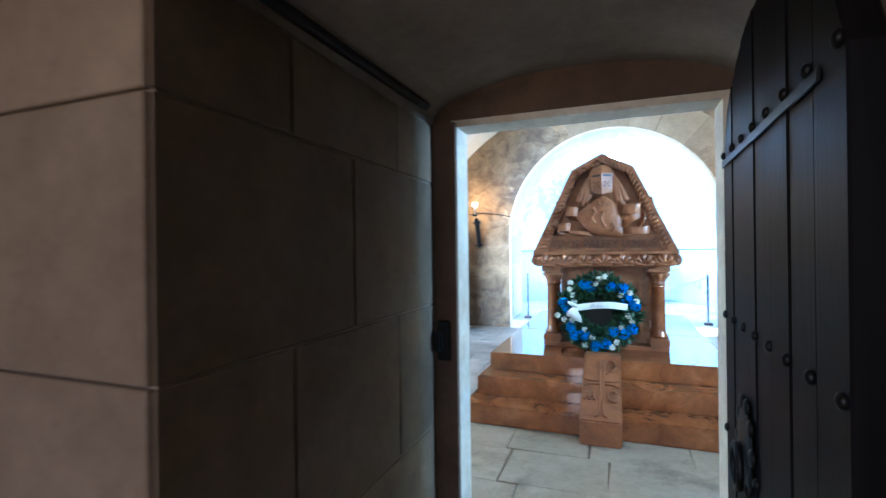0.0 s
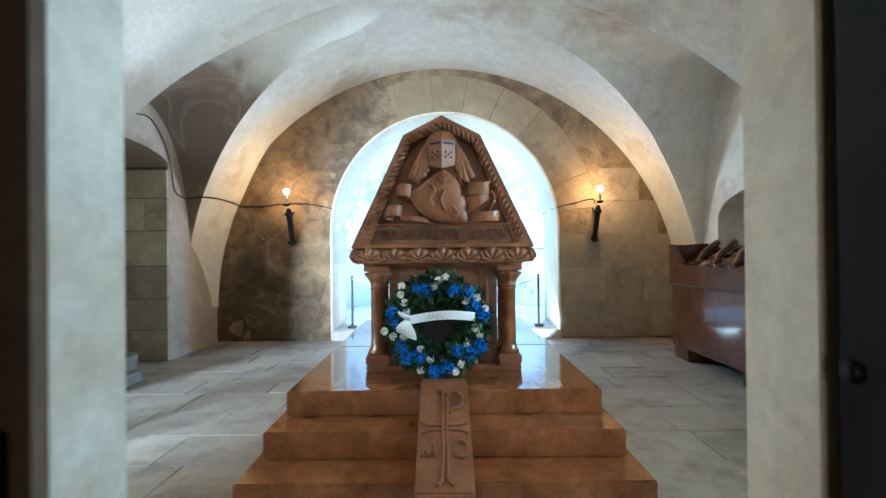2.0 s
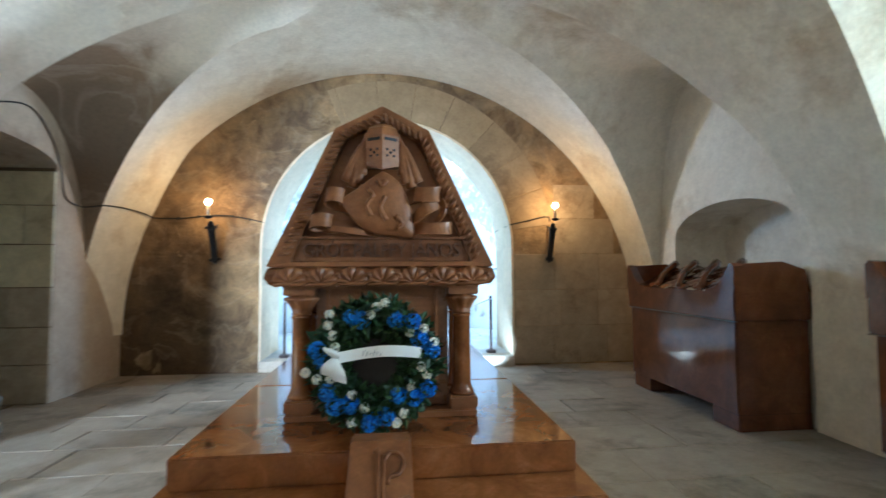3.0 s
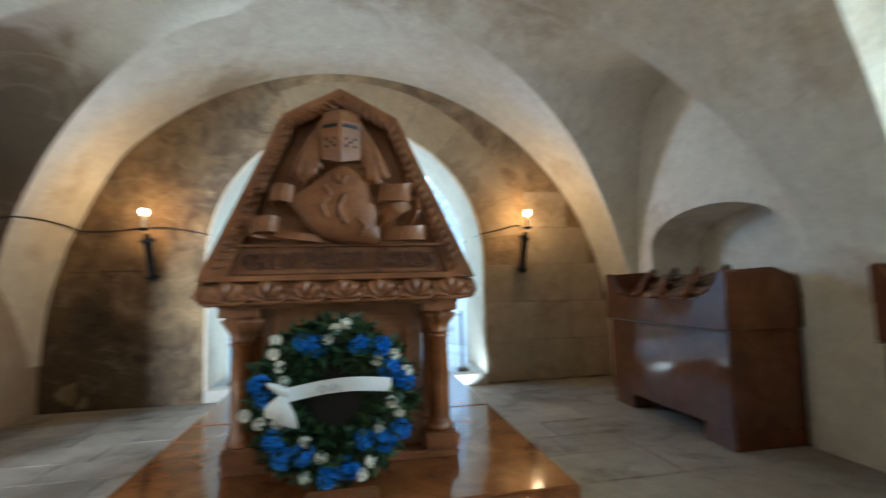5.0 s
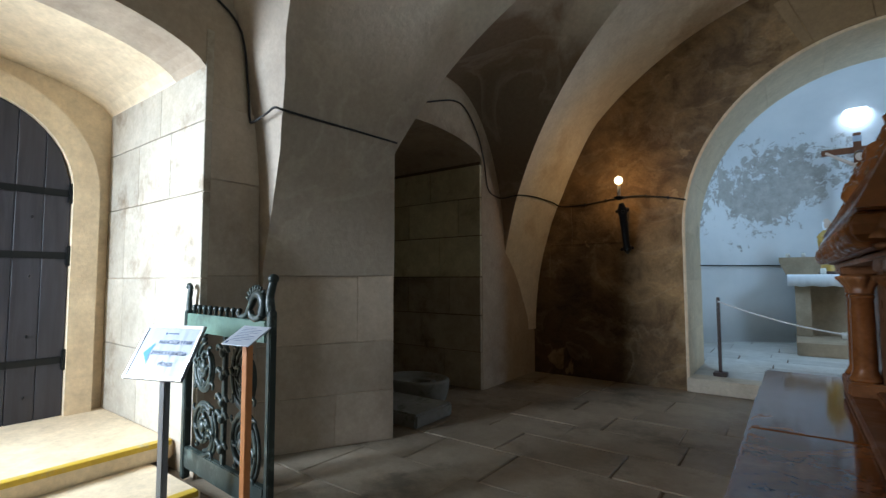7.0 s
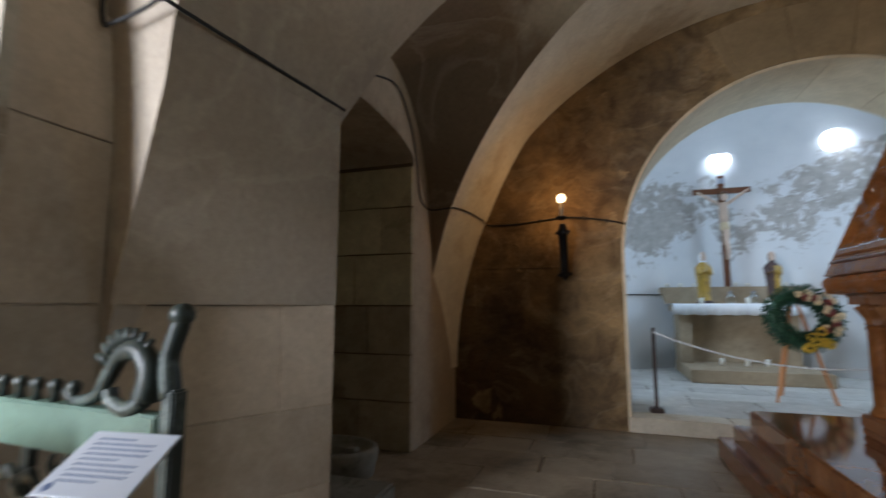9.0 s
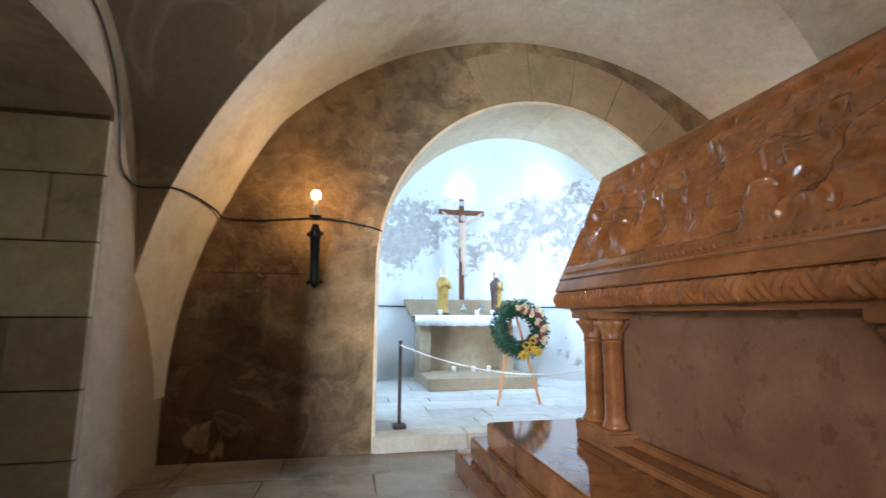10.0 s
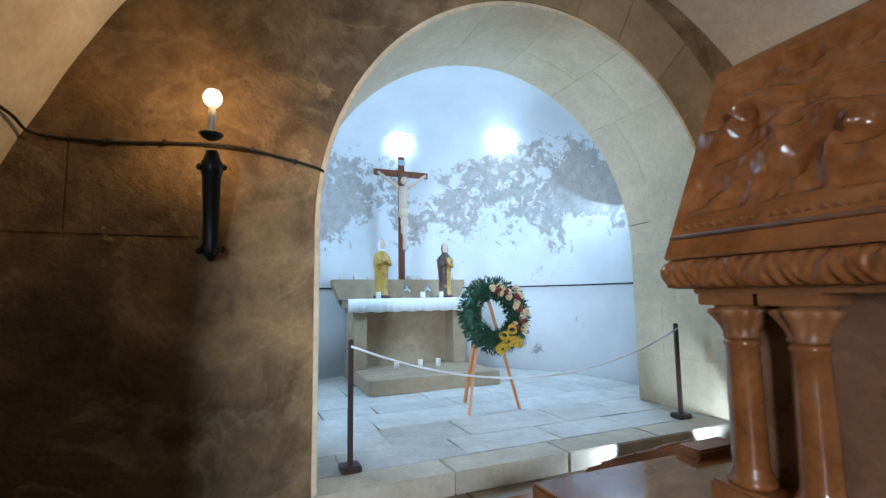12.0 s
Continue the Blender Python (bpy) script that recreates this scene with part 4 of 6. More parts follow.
    # curling ribbons: (x, depth, z) along the band, and its breadth
    curls = [([(-0.20, 0.02, 1.86), (-0.32, 0.05, 1.86), (-0.415, 0.08, 1.868), (-0.462, 0.125, 1.88), (-0.43, 0.172, 1.895), (-0.365, 0.165, 1.90), (-0.335, 0.12, 1.895), (-0.365, 0.09, 1.89)], 0.088),
             ([(-0.20, 0.03, 2.0), (-0.30, 0.04, 2.02), (-0.362, 0.08, 2.05), (-0.362, 0.135, 2.065), (-0.31, 0.16, 2.07), (-0.26, 0.13, 2.06), (-0.275, 0.09, 2.05)], 0.10),
             ([(-0.34, 0.10, 1.85), (-0.24, 0.12, 1.835), (-0.14, 0.10, 1.825), (-0.06, 0.05, 1.82)], 0.042),
             ([(0.15, 0.03, 2.06), (0.24, 0.05, 2.08), (0.335, 0.07, 2.10), (0.378, 0.12, 2.085), (0.335, 0.168, 2.07), (0.26, 0.162, 2.07), (0.222, 0.12, 2.08), (0.25, 0.09, 2.085)], 0.10),
             ([(0.37, 0.10, 2.03), (0.30, 0.145, 1.985), (0.24, 0.125, 1.935), (0.20, 0.06, 1.90)], 0.085),
             ([(0.20, 0.04, 1.86), (0.28, 0.135, 1.845), (0.36, 0.165, 1.845), (0.44, 0.135, 1.85), (0.465, 0.07, 1.86)], 0.082),
             ([(0.36, 0.05, 1.89), (0.405, 0.105, 1.95), (0.415, 0.10, 2.0), (0.395, 0.05, 2.05)], 0.05)]
    for line, breadth in curls:
        bm = bmesh.new()
        band(bm, curve_through([(x, y - d, z) for x, d, z in line], 7), breadth, 0.011)
        part("ribbon", bm, M, lid, "", True).data.set_sharp_from_angle(angle=radians(45))
    return t


great_tomb()


# ---- wreaths ----
def leaf_material(name, a, b):
    m = material(name, a, 0.5)
    g = m.node_tree.nodes.new("ShaderNodeNewGeometry")
    wire(m, ramp(m, g.outputs["Random Per Island"], [(0.0, b), (0.6, a), (1.0, (a[0] * 1.6, a[1] * 1.4, a[2] * 1.2))]), bsdf(m).inputs["Base Color"])
    return m


MAT["leaf"] = leaf_material("dark_green_leaf", (0.030, 0.075, 0.022), (0.010, 0.028, 0.012))
MAT["fir"] = leaf_material("fir_green", (0.025, 0.085, 0.040), (0.010, 0.035, 0.020))
MAT["blue"] = leaf_material("blue_petal", (0.07, 0.30, 0.85), (0.015, 0.11, 0.55))
MAT["rose"] = leaf_material("white_petal", (0.78, 0.80, 0.76), (0.62, 0.66, 0.62))
MAT["gold"] = leaf_material("yellow_petal", (0.72, 0.55, 0.08), (0.55, 0.36, 0.03))
MAT["cream"] = leaf_material("cream_petal", (0.78, 0.70, 0.50), (0.62, 0.5, 0.3))
MAT["rust"] = leaf_material("rust_red_leaf", (0.30, 0.07, 0.06), (0.12, 0.03, 0.03))


def leaf(bm, base, way, side, length, width):
    up = way.cross(side).normalized()
    p = [base, base + way * length * 0.45 + side * width * 0.5 + up * 0.006, base + way * length, base + way * length * 0.45 - side * width * 0.5 + up * 0.006]
    mid = base + way * length * 0.5 - up * 0.004
    v = [bm.verts.new(q) for q in p] + [bm.verts.new(mid)]
    for i in range(4):
        bm.faces.new((v[i], v[(i + 1) % 4], v[4]))


def foliage_ring(rnd, big, small, count, length, width, narrow=False):
    bm = bmesh.new()
    for _ in range(count):
        a, b = rnd.uniform(0, 2 * math.pi), rnd.uniform(0, 2 * math.pi)
        r = small * rnd.uniform(0.5, 1.0)
        out = Vector((math.cos(a) * math.cos(b), math.sin(b), math.sin(a) * math.cos(b)))
        base = Vector((math.cos(a) * big, 0, math.sin(a) * big)) + out * r * 0.85
        way = (out + Vector((rnd.uniform(-1, 1), rnd.uniform(-1, 1), rnd.uniform(-1, 1))) * 0.8).normalized()
        side = way.cross(Vector((rnd.uniform(-1, 1), rnd.uniform(-1, 1), rnd.uniform(-1, 1)))).normalized()
        leaf(bm, base, way, side, length * rnd.uniform(0.6, 1.2), width * rnd.uniform(0.7, 1.2))
    return bm


def rose_mesh(rnd, r, mat, name="rose"):
    """Petals laid round a bud."""
    bm = bmesh.new()
    ball(bm, (0, -r * 0.35, 0), r * 0.5, r * 0.6, r * 0.5, 8, 6)
    for ring, n, tilt in ((0.55, 5, 0.95), (0.85, 6, 0.55), (1.0, 7, 0.2)):
        for k in range(n):
            a = 2 * math.pi * (k + rnd.random() * 0.5) / n
            d = Vector((math.cos(a), 0, math.sin(a)))
            s = Vector((-math.sin(a), 0, math.cos(a)))
            f = Vector((0, -1, 0))
            b0 = d * r * ring * 0.35
            t0 = d * r * ring + f * r * tilt * 0.8
            v = [bm.verts.new(p) for p in (b0 - s * r * 0.2, b0 + s * r * 0.2, t0 + s * r * 0.42 - f * 0.002, t0 + d * r * 0.12 - f * r * 0.1, t0 - s * r * 0.42 - f * 0.002)]
            bm.faces.new(v)
    return mesh_of(name, bm, mat)


def bloom_mesh(rnd, r, mat, name="bloom"):
    """A head of many small four-petalled flowers."""
    bm = bmesh.new()
    for _ in range(46):
        d = Vector((rnd.gauss(0, 1), -abs(rnd.gauss(0, 0.9)), rnd.gauss(0, 1))).normalized()
        c = d * r * rnd.uniform(0.7, 1.05)
        s = d.cross(Vector((0.3, 0.2, 0.9))).normalized()
        u = d.cross(s)
        for k in range(4):
            a = k * math.pi / 2 + rnd.random()
            w = s * math.cos(a) + u * math.sin(a)
            leaf(bm, c, (w + d * 0.35).normalized(), d.cross(w).normalized(), r * 0.42, r * 0.34)
    return mesh_of(name, bm, mat)


def ring_spot(a, big, out, front):
    return Vector((math.cos(a) * (big + out), -front, math.sin(a) * (big + out)))


def memorial_wreath():
    rnd = random.Random(5)
    t = thing("wreath", "green wreath with blue and white flowers, leaning on the tomb", "wreath", (-0.045, 5.56, 0.985))
    t.matrix_basis = pose(-0.045, 5.575, 0.985, -12)
    bm = bmesh.new()
    tube(bm, [(0.31 * math.cos(a), 0.01, 0.31 * math.sin(a)) for a in np.linspace(0, 2 * math.pi, 33)[:-1]], 0.075, 8, True)
    part("core", bm, MAT["leaf"], t, "", True)
    # black disc added for the shaded tomb front seen through the ring
    part("backing", lathe(bmesh.new(), [(0.26, 0.0), (0.26, 0.012), (0.02, 0.014)], 28, pose(0, 0.05, 0, 90)), MAT["cable"], t, "black disc standing in for shade inside the wreath")
    part("foliage", foliage_ring(rnd, 0.295, 0.135, 2000, 0.075, 0.04), MAT["leaf"], t)
    blues = [bloom_mesh(rnd, 0.050, MAT["blue"]) for _ in range(3)]
    roses = [rose_mesh(rnd, 0.029, MAT["rose"]) for _ in range(3)]
    for k, (deg, out) in enumerate(((118, 0.0), (108, -0.04), (62, -0.02), (45, 0.03), (24, 0.0), (10, 0.05), (168, 0.05), (180, 0.0), (212, 0.02), (228, 0.04), (240, -0.02), (266, 0.05), (282, 0.03), (318, 0.02), (305, -0.05), (332, 0.06))):
        o = new("blue_flower", blues[k % 3])
        o.parent = t
        o.matrix_basis = Matrix.Translation(ring_spot(radians(deg), 0.31, out, 0.085)) @ Matrix.Rotation(k * 1.3, 4, 'Y')
    for k, (deg, out) in enumerate(((88, 0.03), (96, -0.02), (80, 0.06), (142, 0.06), (148, 0.0), (160, -0.05), (196, 0.05), (202, -0.02), (188, 0.11), (250, 0.07), (236, -0.07), (290, 0.08), (300, 0.05), (325, -0.03), (345, 0.03), (352, -0.02), (32, 0.06), (16, 0.08), (38, -0.03), (134, 0.1), (258, -0.03))):
        o = new("white_rose", roses[k % 3])
        o.parent = t
        o.matrix_basis = Matrix.Translation(ring_spot(radians(deg), 0.31, out, 0.10)) @ Matrix.Rotation(k * 0.7, 4, 'Y')
    bm = bmesh.new()
    rows = []
    for i in range(25):
        u = i / 24
        x = -0.24 + 0.53 * u
        z = 0.02 + 0.045 * math.sin(u * 3.0) * 0.6 + 0.02 * u
        y = -0.15 + 0.02 * math.sin(u * 7)
        rows.append([bm.verts.new((x, y, z - 0.034)), bm.verts.new((x, y - 0.004, z)), bm.verts.new((x, y, z + 0.034))])
    for a, b in zip(rows, rows[1:]):
        for j in range(2):
            bm.faces.new((a[j], a[j + 1], b[j + 1], b[j]))
    band = part("ribbon", bm, MAT["cloth"], t, "white satin ribbon with dark script", True)
    bm = bmesh.new()
    for i in range(9):
        x = -0.07 + i * 0.021
        tube(bm, [(x, -0.163, 0.035 - 0.008 * (i % 2)), (x + 0.012, -0.163, 0.065 - 0.006 * (i % 3))], 0.0022, 4)
    part("script_marks", bm, MAT["ink"], band)
    for k, (dx, dz) in enumerate(((-0.03, 0.06), (0.035, -0.14), (-0.04, -0.10))):
        bm = bmesh.new()
        rows = []
        for i in range(9):
            u = i / 8
            c = Vector((-0.235 + dx * u, -0.165 - 0.03 * math.sin(u * 3.1), 0.02 + dz * u))
            w = 0.018 + 0.03 * math.sin(u * 2.4)
            rows.append([bm.verts.new(c + Vector((-w, 0.012 * math.sin(5 * u), w * 0.3))), bm.verts.new(c + Vector((0, -0.012, 0))), bm.verts.new(c + Vector((w, 0, -w * 0.3)))])
        for a, b in zip(rows, rows[1:]):
            for j in range(2):
                bm.faces.new((a[j], a[j + 1], b[j + 1], b[j]))
        part("bow_loop", bm, MAT["cloth"], t, "", True)
    return t


memorial_wreath()


# ---- tomb chests ----
def tomb_chest(label, place, length, width):
    """Box tomb on feet; its lid has raised curved ends and a carved sloping middle. x grows away from the room."""
    t = thing("tomb_chest", label, "tomb chest", place, "marble tomb chests")
    M = MAT["chest"]
    part("body", block(0.03, 0.03, 0.17, width, length - 0.03, 1.06, 0.012), M, t)
    for y0, y1 in ((0.03, 0.42), (length - 0.45, length - 0.06)):
        part("foot", block(0.04, y0, 0.0, width, y1, 0.17, 0.01), M, t)
    lid = part("lid", block(0.0, 0.0, 1.065, width, length, 1.34, 0.012), M, t)
    for y0, s in ((0.0, 1), (length, -1)):
        bm = bmesh.new()
        curve = [(y0 + s * (0.06 + 0.36 * u), 1.62 - 0.26 * (1 - (1 - u) ** 2.4)) for u in np.linspace(0, 1, 12)]
        prism(bm, [(y0, 1.335), (y0, 1.60), (y0 + s * 0.03, 1.63)] + curve + [(y0 + s * 0.42, 1.335)], YZ, 0.001, 0.10)
        part("curved_end", bm, M, lid)
        bm = bmesh.new()
        prism(bm, [(0.10, 1.335), (0.10, 1.62), (width - 0.30, 1.64), (width - 0.05, 1.56), (width, 1.335)], XZ, min(y0, y0 + s * 0.09), max(y0, y0 + s * 0.09))
        part("end_board", bm, M, lid)
    bm = bmesh.new()
    n = 40
    rows = [[bm.verts.new((0.10 + (width - 0.12) * j / 12, 0.09 + (length - 0.18) * i / n, 1.345 + 0.26 * (j / 12) ** 0.8 + 0.012 * math.sin(i * 0.9 + j * 0.7))) for j in range(13)] for i in range(n + 1)]
    for a, b in zip(rows, rows[1:]):
        for j in range(12):
            bm.faces.new((a[j], a[j + 1], b[j + 1], b[j]))
    part("sloping_top", bm, M, lid, "", True)
    for k in range(4):
        y = 0.35 + k * (length - 0.7) / 3.2
        bm = bmesh.new()
        tube(bm, curve_through([(0.13, y - 0.12, 1.38), (0.30, y + 0.05, 1.50), (width - 0.16, y + 0.34, 1.645)], 6), 0.035, 8, taper=1.5)
        part("carved_palm", bm, M, lid, "", True)
    bm = bmesh.new()
    box(bm, -0.004, 0.0, 1.056, 0.02, length, 1.064)
    part("lid_joint", bm, MAT["joint"], t)
    return t


tomb_chest("polished brown-red marble tomb chest on two feet under an arched recess", (3.335, 6.69, 0), 2.03, 0.82)
tomb_chest("polished brown-red marble tomb chest standing in the side bay", (3.72, 3.74, 0), 2.03, 0.54)


# ---- wall sconces ----
MAT["bulb"] = material("glowing_bulb", (1, 0.9, 0.7), 0.3)
bsdf(MAT["bulb"]).inputs["Emission Color"].default_value = (1.0, 0.72, 0.38, 1)
bsdf(MAT["bulb"]).inputs["Emission Strength"].default_value = 14
MAT["candle"] = material("ivory_sleeve", (0.62, 0.5, 0.32), 0.5)


def sconce(x):
    t = thing("wall_sconce", "black iron torch sconce with a lit bulb on the stained wall", "wall lamp", (x, 9.745, 2.605), "pair of torch sconces")
    lean = pose(0, 0.31, -0.86, 20)
    bm = lathe(bmesh.new(), [(0.012, -0.06), (0.04, -0.02), (0.055, 0.0), (0.058, 0.03), (0.044, 0.05), (0.047, 0.30), (0.052, 0.46), (0.062, 0.50), (0.062, 0.54), (0.048, 0.56), (0.03, 0.62)], 10, lean)
    part("torch_body", bm, MAT["iron"], t, "", True)
    for z, r in ((0.01, 0.066), (0.52, 0.066)):
        for k in range(4):
            bm = bmesh.new()
            a = k * math.pi / 2 + 0.4
            ball(bm, lean @ Vector((r * math.cos(a), r * math.sin(a), z)), 0.022, 0.022, 0.022, 8, 6)
            part("knob", bm, MAT["iron"], t, "", True)
    bm = bmesh.new()
    tube(bm, curve_through([(0, 0.40, -0.30), (0, 0.25, -0.36), (0, 0.10, -0.34)], 5), 0.012, 8)
    part("wall_arm", bm, MAT["iron"], t, "", True)
    part("drip_pan", lathe(bmesh.new(), [(0.02, -0.25), (0.05, -0.235), (0.066, -0.215), (0.062, -0.21), (0.02, -0.222)], 20), MAT["iron"], t, "", True)
    part("candle_sleeve", lathe(bmesh.new(), [(0.02, -0.222), (0.021, -0.10), (0.019, -0.05), (0.018, -0.045)], 14), MAT["candle"], t, "ivory candle sleeve", True)
    bm = bmesh.new()
    ball(bm, (0, 0, 0), 0.05, 0.05, 0.053, 18, 12)
    b = part("bulb", bm, MAT["bulb"], t, "glowing round bulb", True)
    b.visible_shadow = False
    return t


for _x, _y in SCONCES:
    sconce(_x)


# ---- cables ----
def cable(label, points, r=0.009):
    bm = tube(bmesh.new(), curve_through(points, 5), r, 7)
    return tagged(part("cable", bm, MAT["cable"], None, "", True), label, "cable")


cable("black cable clipped over the porch arch and pier", [(-4.265, 3.6, 3.42), (-4.265, 4.3, 3.55), (-4.265, 5.10, 3.52), (-4.265, 5.56, 3.34), (-4.265, 5.66, 2.9), (-4.255, 5.68, 2.62), (-4.18, 5.665, 2.57), (-4.0, 5.665, 2.60), (-3.90, 5.665, 2.62), (-3.87, 5.75, 2.61), (-3.80, 6.25, 2.60), (-3.71, 6.77, 2.58)])
cable("black cable round the alcove arch and north wall", [(-3.78, 7.0, 3.0), (-4.01, 7.65, 3.3), (-4.01, 8.2, 3.45), (-4.01, 8.55, 3.2), (-4.01, 8.73, 2.85), (-4.01, 8.82, 2.52), (-4.01, 9.06, 2.44), (-3.92, 9.11, 2.43), (-3.77, 9.19, 2.46), (-3.685, 9.5, 2.47), (-3.61, 9.92, 2.44), (-3.56, 10.11, 2.40), (-3.2, 10.125, 2.40), (-2.9, 10.13, 2.43), (-2.55, 10.12, 2.45), (-2.2, 10.13, 2.40), (-1.99, 10.12, 2.35), (-1.955, 10.22, 2.335), (-1.955, 10.7, 2.325), (-1.955, 11.29, 2.315)])
cable("black cable on the north wall between arch and sconce", [(2.03, 11.29, 2.30), (2.03, 10.7, 2.315), (2.03, 10.22, 2.325), (2.08, 10.12, 2.34), (2.35, 10.13, 2.40), (2.66, 10.12, 2.47), (2.72, 10.12, 2.38)])
cable("thin dark cable along the apse wall", [(AP_X + (AP_R - 0.02) * math.cos(radians(a)), AP_Y + (AP_R - 0.02) * math.sin(radians(a)), 1.60) for a in range(-12, 193, 8)], 0.012)
cable("dark cable fixed along the corner of the passage ceiling", [(PW0 + 0.03, 1.05, 2.33), (PW0 + 0.03, 1.8, 2.34), (PW0 + 0.035, 2.36, 2.35)], 0.02)


def cable_clip(x, z):
    t = thing("cable_clip", "small black clip holding the cable on the wall", "clip", (x, 10.148, z), "cable clips")
    part("strap", block(-0.012, -0.042, -0.016, 0.012, 0.0, 0.016, 0.005), MAT["cable"], t)


for _x, _z in ((-3.22, 2.40), (-2.93, 2.43), (-2.42, 2.44), (-2.15, 2.385), (2.35, 2.40)):
    cable_clip(_x, _z)


# ---- rope stanchions ----
MAT["brownpost"] = wood("dark_brown_post", (0.055, 0.030, 0.022), (0.03, 0.016, 0.012), 0.45)


def stanchion(x, y):
    t = thing("stanchion", "dark brown barrier post on a square foot in the arch", "barrier post", (x, y, 0.16), "rope barrier posts")
    part("foot", block(-0.075, -0.075, 0, 0.075, 0.075, 0.05, 0.008), MAT["brownpost"], t)
    part("post", block(-0.019, -0.019, 0.05, 0.019, 0.019, 0.97, 0.005), MAT["brownpost"], t)
    return t


stanchion(-1.684, 10.47)
stanchion(1.76, 10.47)
bm = tube(bmesh.new(), [(-1.684 + 3.444 * u, 10.45, 1.08 - 4 * 0.36 * u * (1 - u)) for u in np.linspace(0, 1, 30)], 0.009, 7)
tagged(part("barrier_rope", bm, MAT["rope"], None, "", True), "white rope hanging between two barrier posts", "rope")


# ---- chapel: altar, crucifix, statues ----
def altar():
    t = thing("altar", "stone altar with a linen cloth and shelf at the apse wall", "altar", (0.04, 0, 0.16))
    S = MAT["altarstone"]
    part("predella", block(-0.95, 12.93, 0.0, 1.0, 14.6, 0.20, 0.012), S, t)
    part("side_pier", block(-0.94, 13.95, 0.2, -0.72, 14.55, 1.12, 0.01), S, t)
    part("side_pier", block(0.72, 13.95, 0.2, 0.94, 14.55, 1.12, 0.01), S, t)
    part("back_panel", block(-0.72, 14.25, 0.2, 0.72, 14.5, 1.12, 0.008), S, t)
    part("table_slab", block(-1.0, 13.88, 1.12, 1.0, 14.6, 1.25, 0.012), S, t)
    bm = bmesh.new()
    prism(bm, [(-1.06, 1.26), (-1.16, 1.50), (-1.16, 1.58), (1.16, 1.58), (1.16, 1.50), (1.06, 1.26)], XZ, 14.42, 14.68)
    part("shelf", bm, S, t)
    return t


MAT["altarstone"] = plaster("altar_sandstone", (0.44, 0.35, 0.235), (0.36, 0.28, 0.185), (0.26, 0.2, 0.13), 0.68, 2.0)
altar()


def altar_cloth():
    bm = bmesh.new()
    n = 60
    rows = []
    for i in range(n + 1):
        x = -1.0 + 2.08 * i / n
        wob = 0.012 * math.sin(i * 1.7) + 0.006 * math.sin(i * 4.1)
        rows.append([bm.verts.new(p) for p in ((x, 14.40, 1.425), (x, 14.0, 1.426), (x, 13.865, 1.424), (x, 13.848 + wob * 0.4, 1.38), (x, 13.845 + wob, 1.22 + 0.008 * math.sin(i * 0.8)))])
    for a, b in zip(rows, rows[1:]):
        for j in range(4):
            bm.faces.new((a[j], a[j + 1], b[j + 1], b[j]))
    ob = part("altar_cloth", bm, MAT["cloth"], None, "", True)
    mod = ob.modifiers.new("thick", 'SOLIDIFY')
    mod.thickness = 0.006
    return tagged(ob, "white linen altar cloth hanging over the altar front", "cloth")


altar_cloth()
MAT["skin"] = material("painted_pale_flesh", (0.62, 0.47, 0.36), 0.5)
MAT["goldpaint"] = plaster("gilded_paint", (0.58, 0.38, 0.06), (0.42, 0.26, 0.04), (0.16, 0.08, 0.05), 0.6, 9.0, 0.4, 0.2)
MAT["darkrobe"] = plaster("dark_brown_paint", (0.09, 0.045, 0.04), (0.05, 0.025, 0.024), (0.45, 0.28, 0.06), 0.58, 9.0, 0.45, 0.2)


def crucifix():
    t = thing("crucifix", "wooden crucifix with a pale carved figure behind the altar", "crucifix", (0.08, 14.56, 1.74))
    part("upright", block(-0.055, 0.0, 0.0, 0.055, 0.05, 2.18, 0.008), MAT["cross"], t)
    part("crossbar", block(-0.50, 0.002, 1.82, 0.50, 0.048, 1.93, 0.008), MAT["cross"], t)
    part("title_plate", block(-0.06, -0.02, 2.02, 0.06, 0.0, 2.12, 0.004), MAT["paper"], t, "small pale title plate")
    bm = bmesh.new()
    tube(bm, [(0, -0.06, 0.80), (0.02, -0.08, 1.0), (0.0, -0.06, 1.2)], 0.045, 8, taper=1.5)
    tube(bm, [(0.02, -0.06, 0.52), (0.03, -0.09, 0.72), (0.0, -0.07, 1.02)], 0.03, 8, taper=1.7)
    tube(bm, [(0, -0.06, 1.18), (0, -0.07, 1.4), (0, -0.06, 1.62)], 0.07, 10, taper=1.15)
    for sx in (-1, 1):
        tube(bm, [(sx * 0.07, -0.06, 1.60), (sx * 0.24, -0.05, 1.72), (sx * 0.44, -0.02, 1.87)], 0.034, 8, taper=0.7)
    ball(bm, (0.01, -0.10, 1.74), 0.062, 0.065, 0.085)
    part("figure", bm, MAT["skin"], t, "pale painted carved figure", True)
    bm = bmesh.new()
    ball(bm, (0.01, -0.085, 1.785), 0.075, 0.07, 0.06)
    part("dark_crown", bm, MAT["darkrobe"], t, "", True)
    bm = lathe(bmesh.new(), [(0.05, 0.0), (0.085, 0.03), (0.08, 0.12), (0.07, 0.16)], 12, Matrix.Translation((0, -0.065, 1.08)))
    part("loincloth", bm, MAT["candle"], t, "", True)
    return t


crucifix()


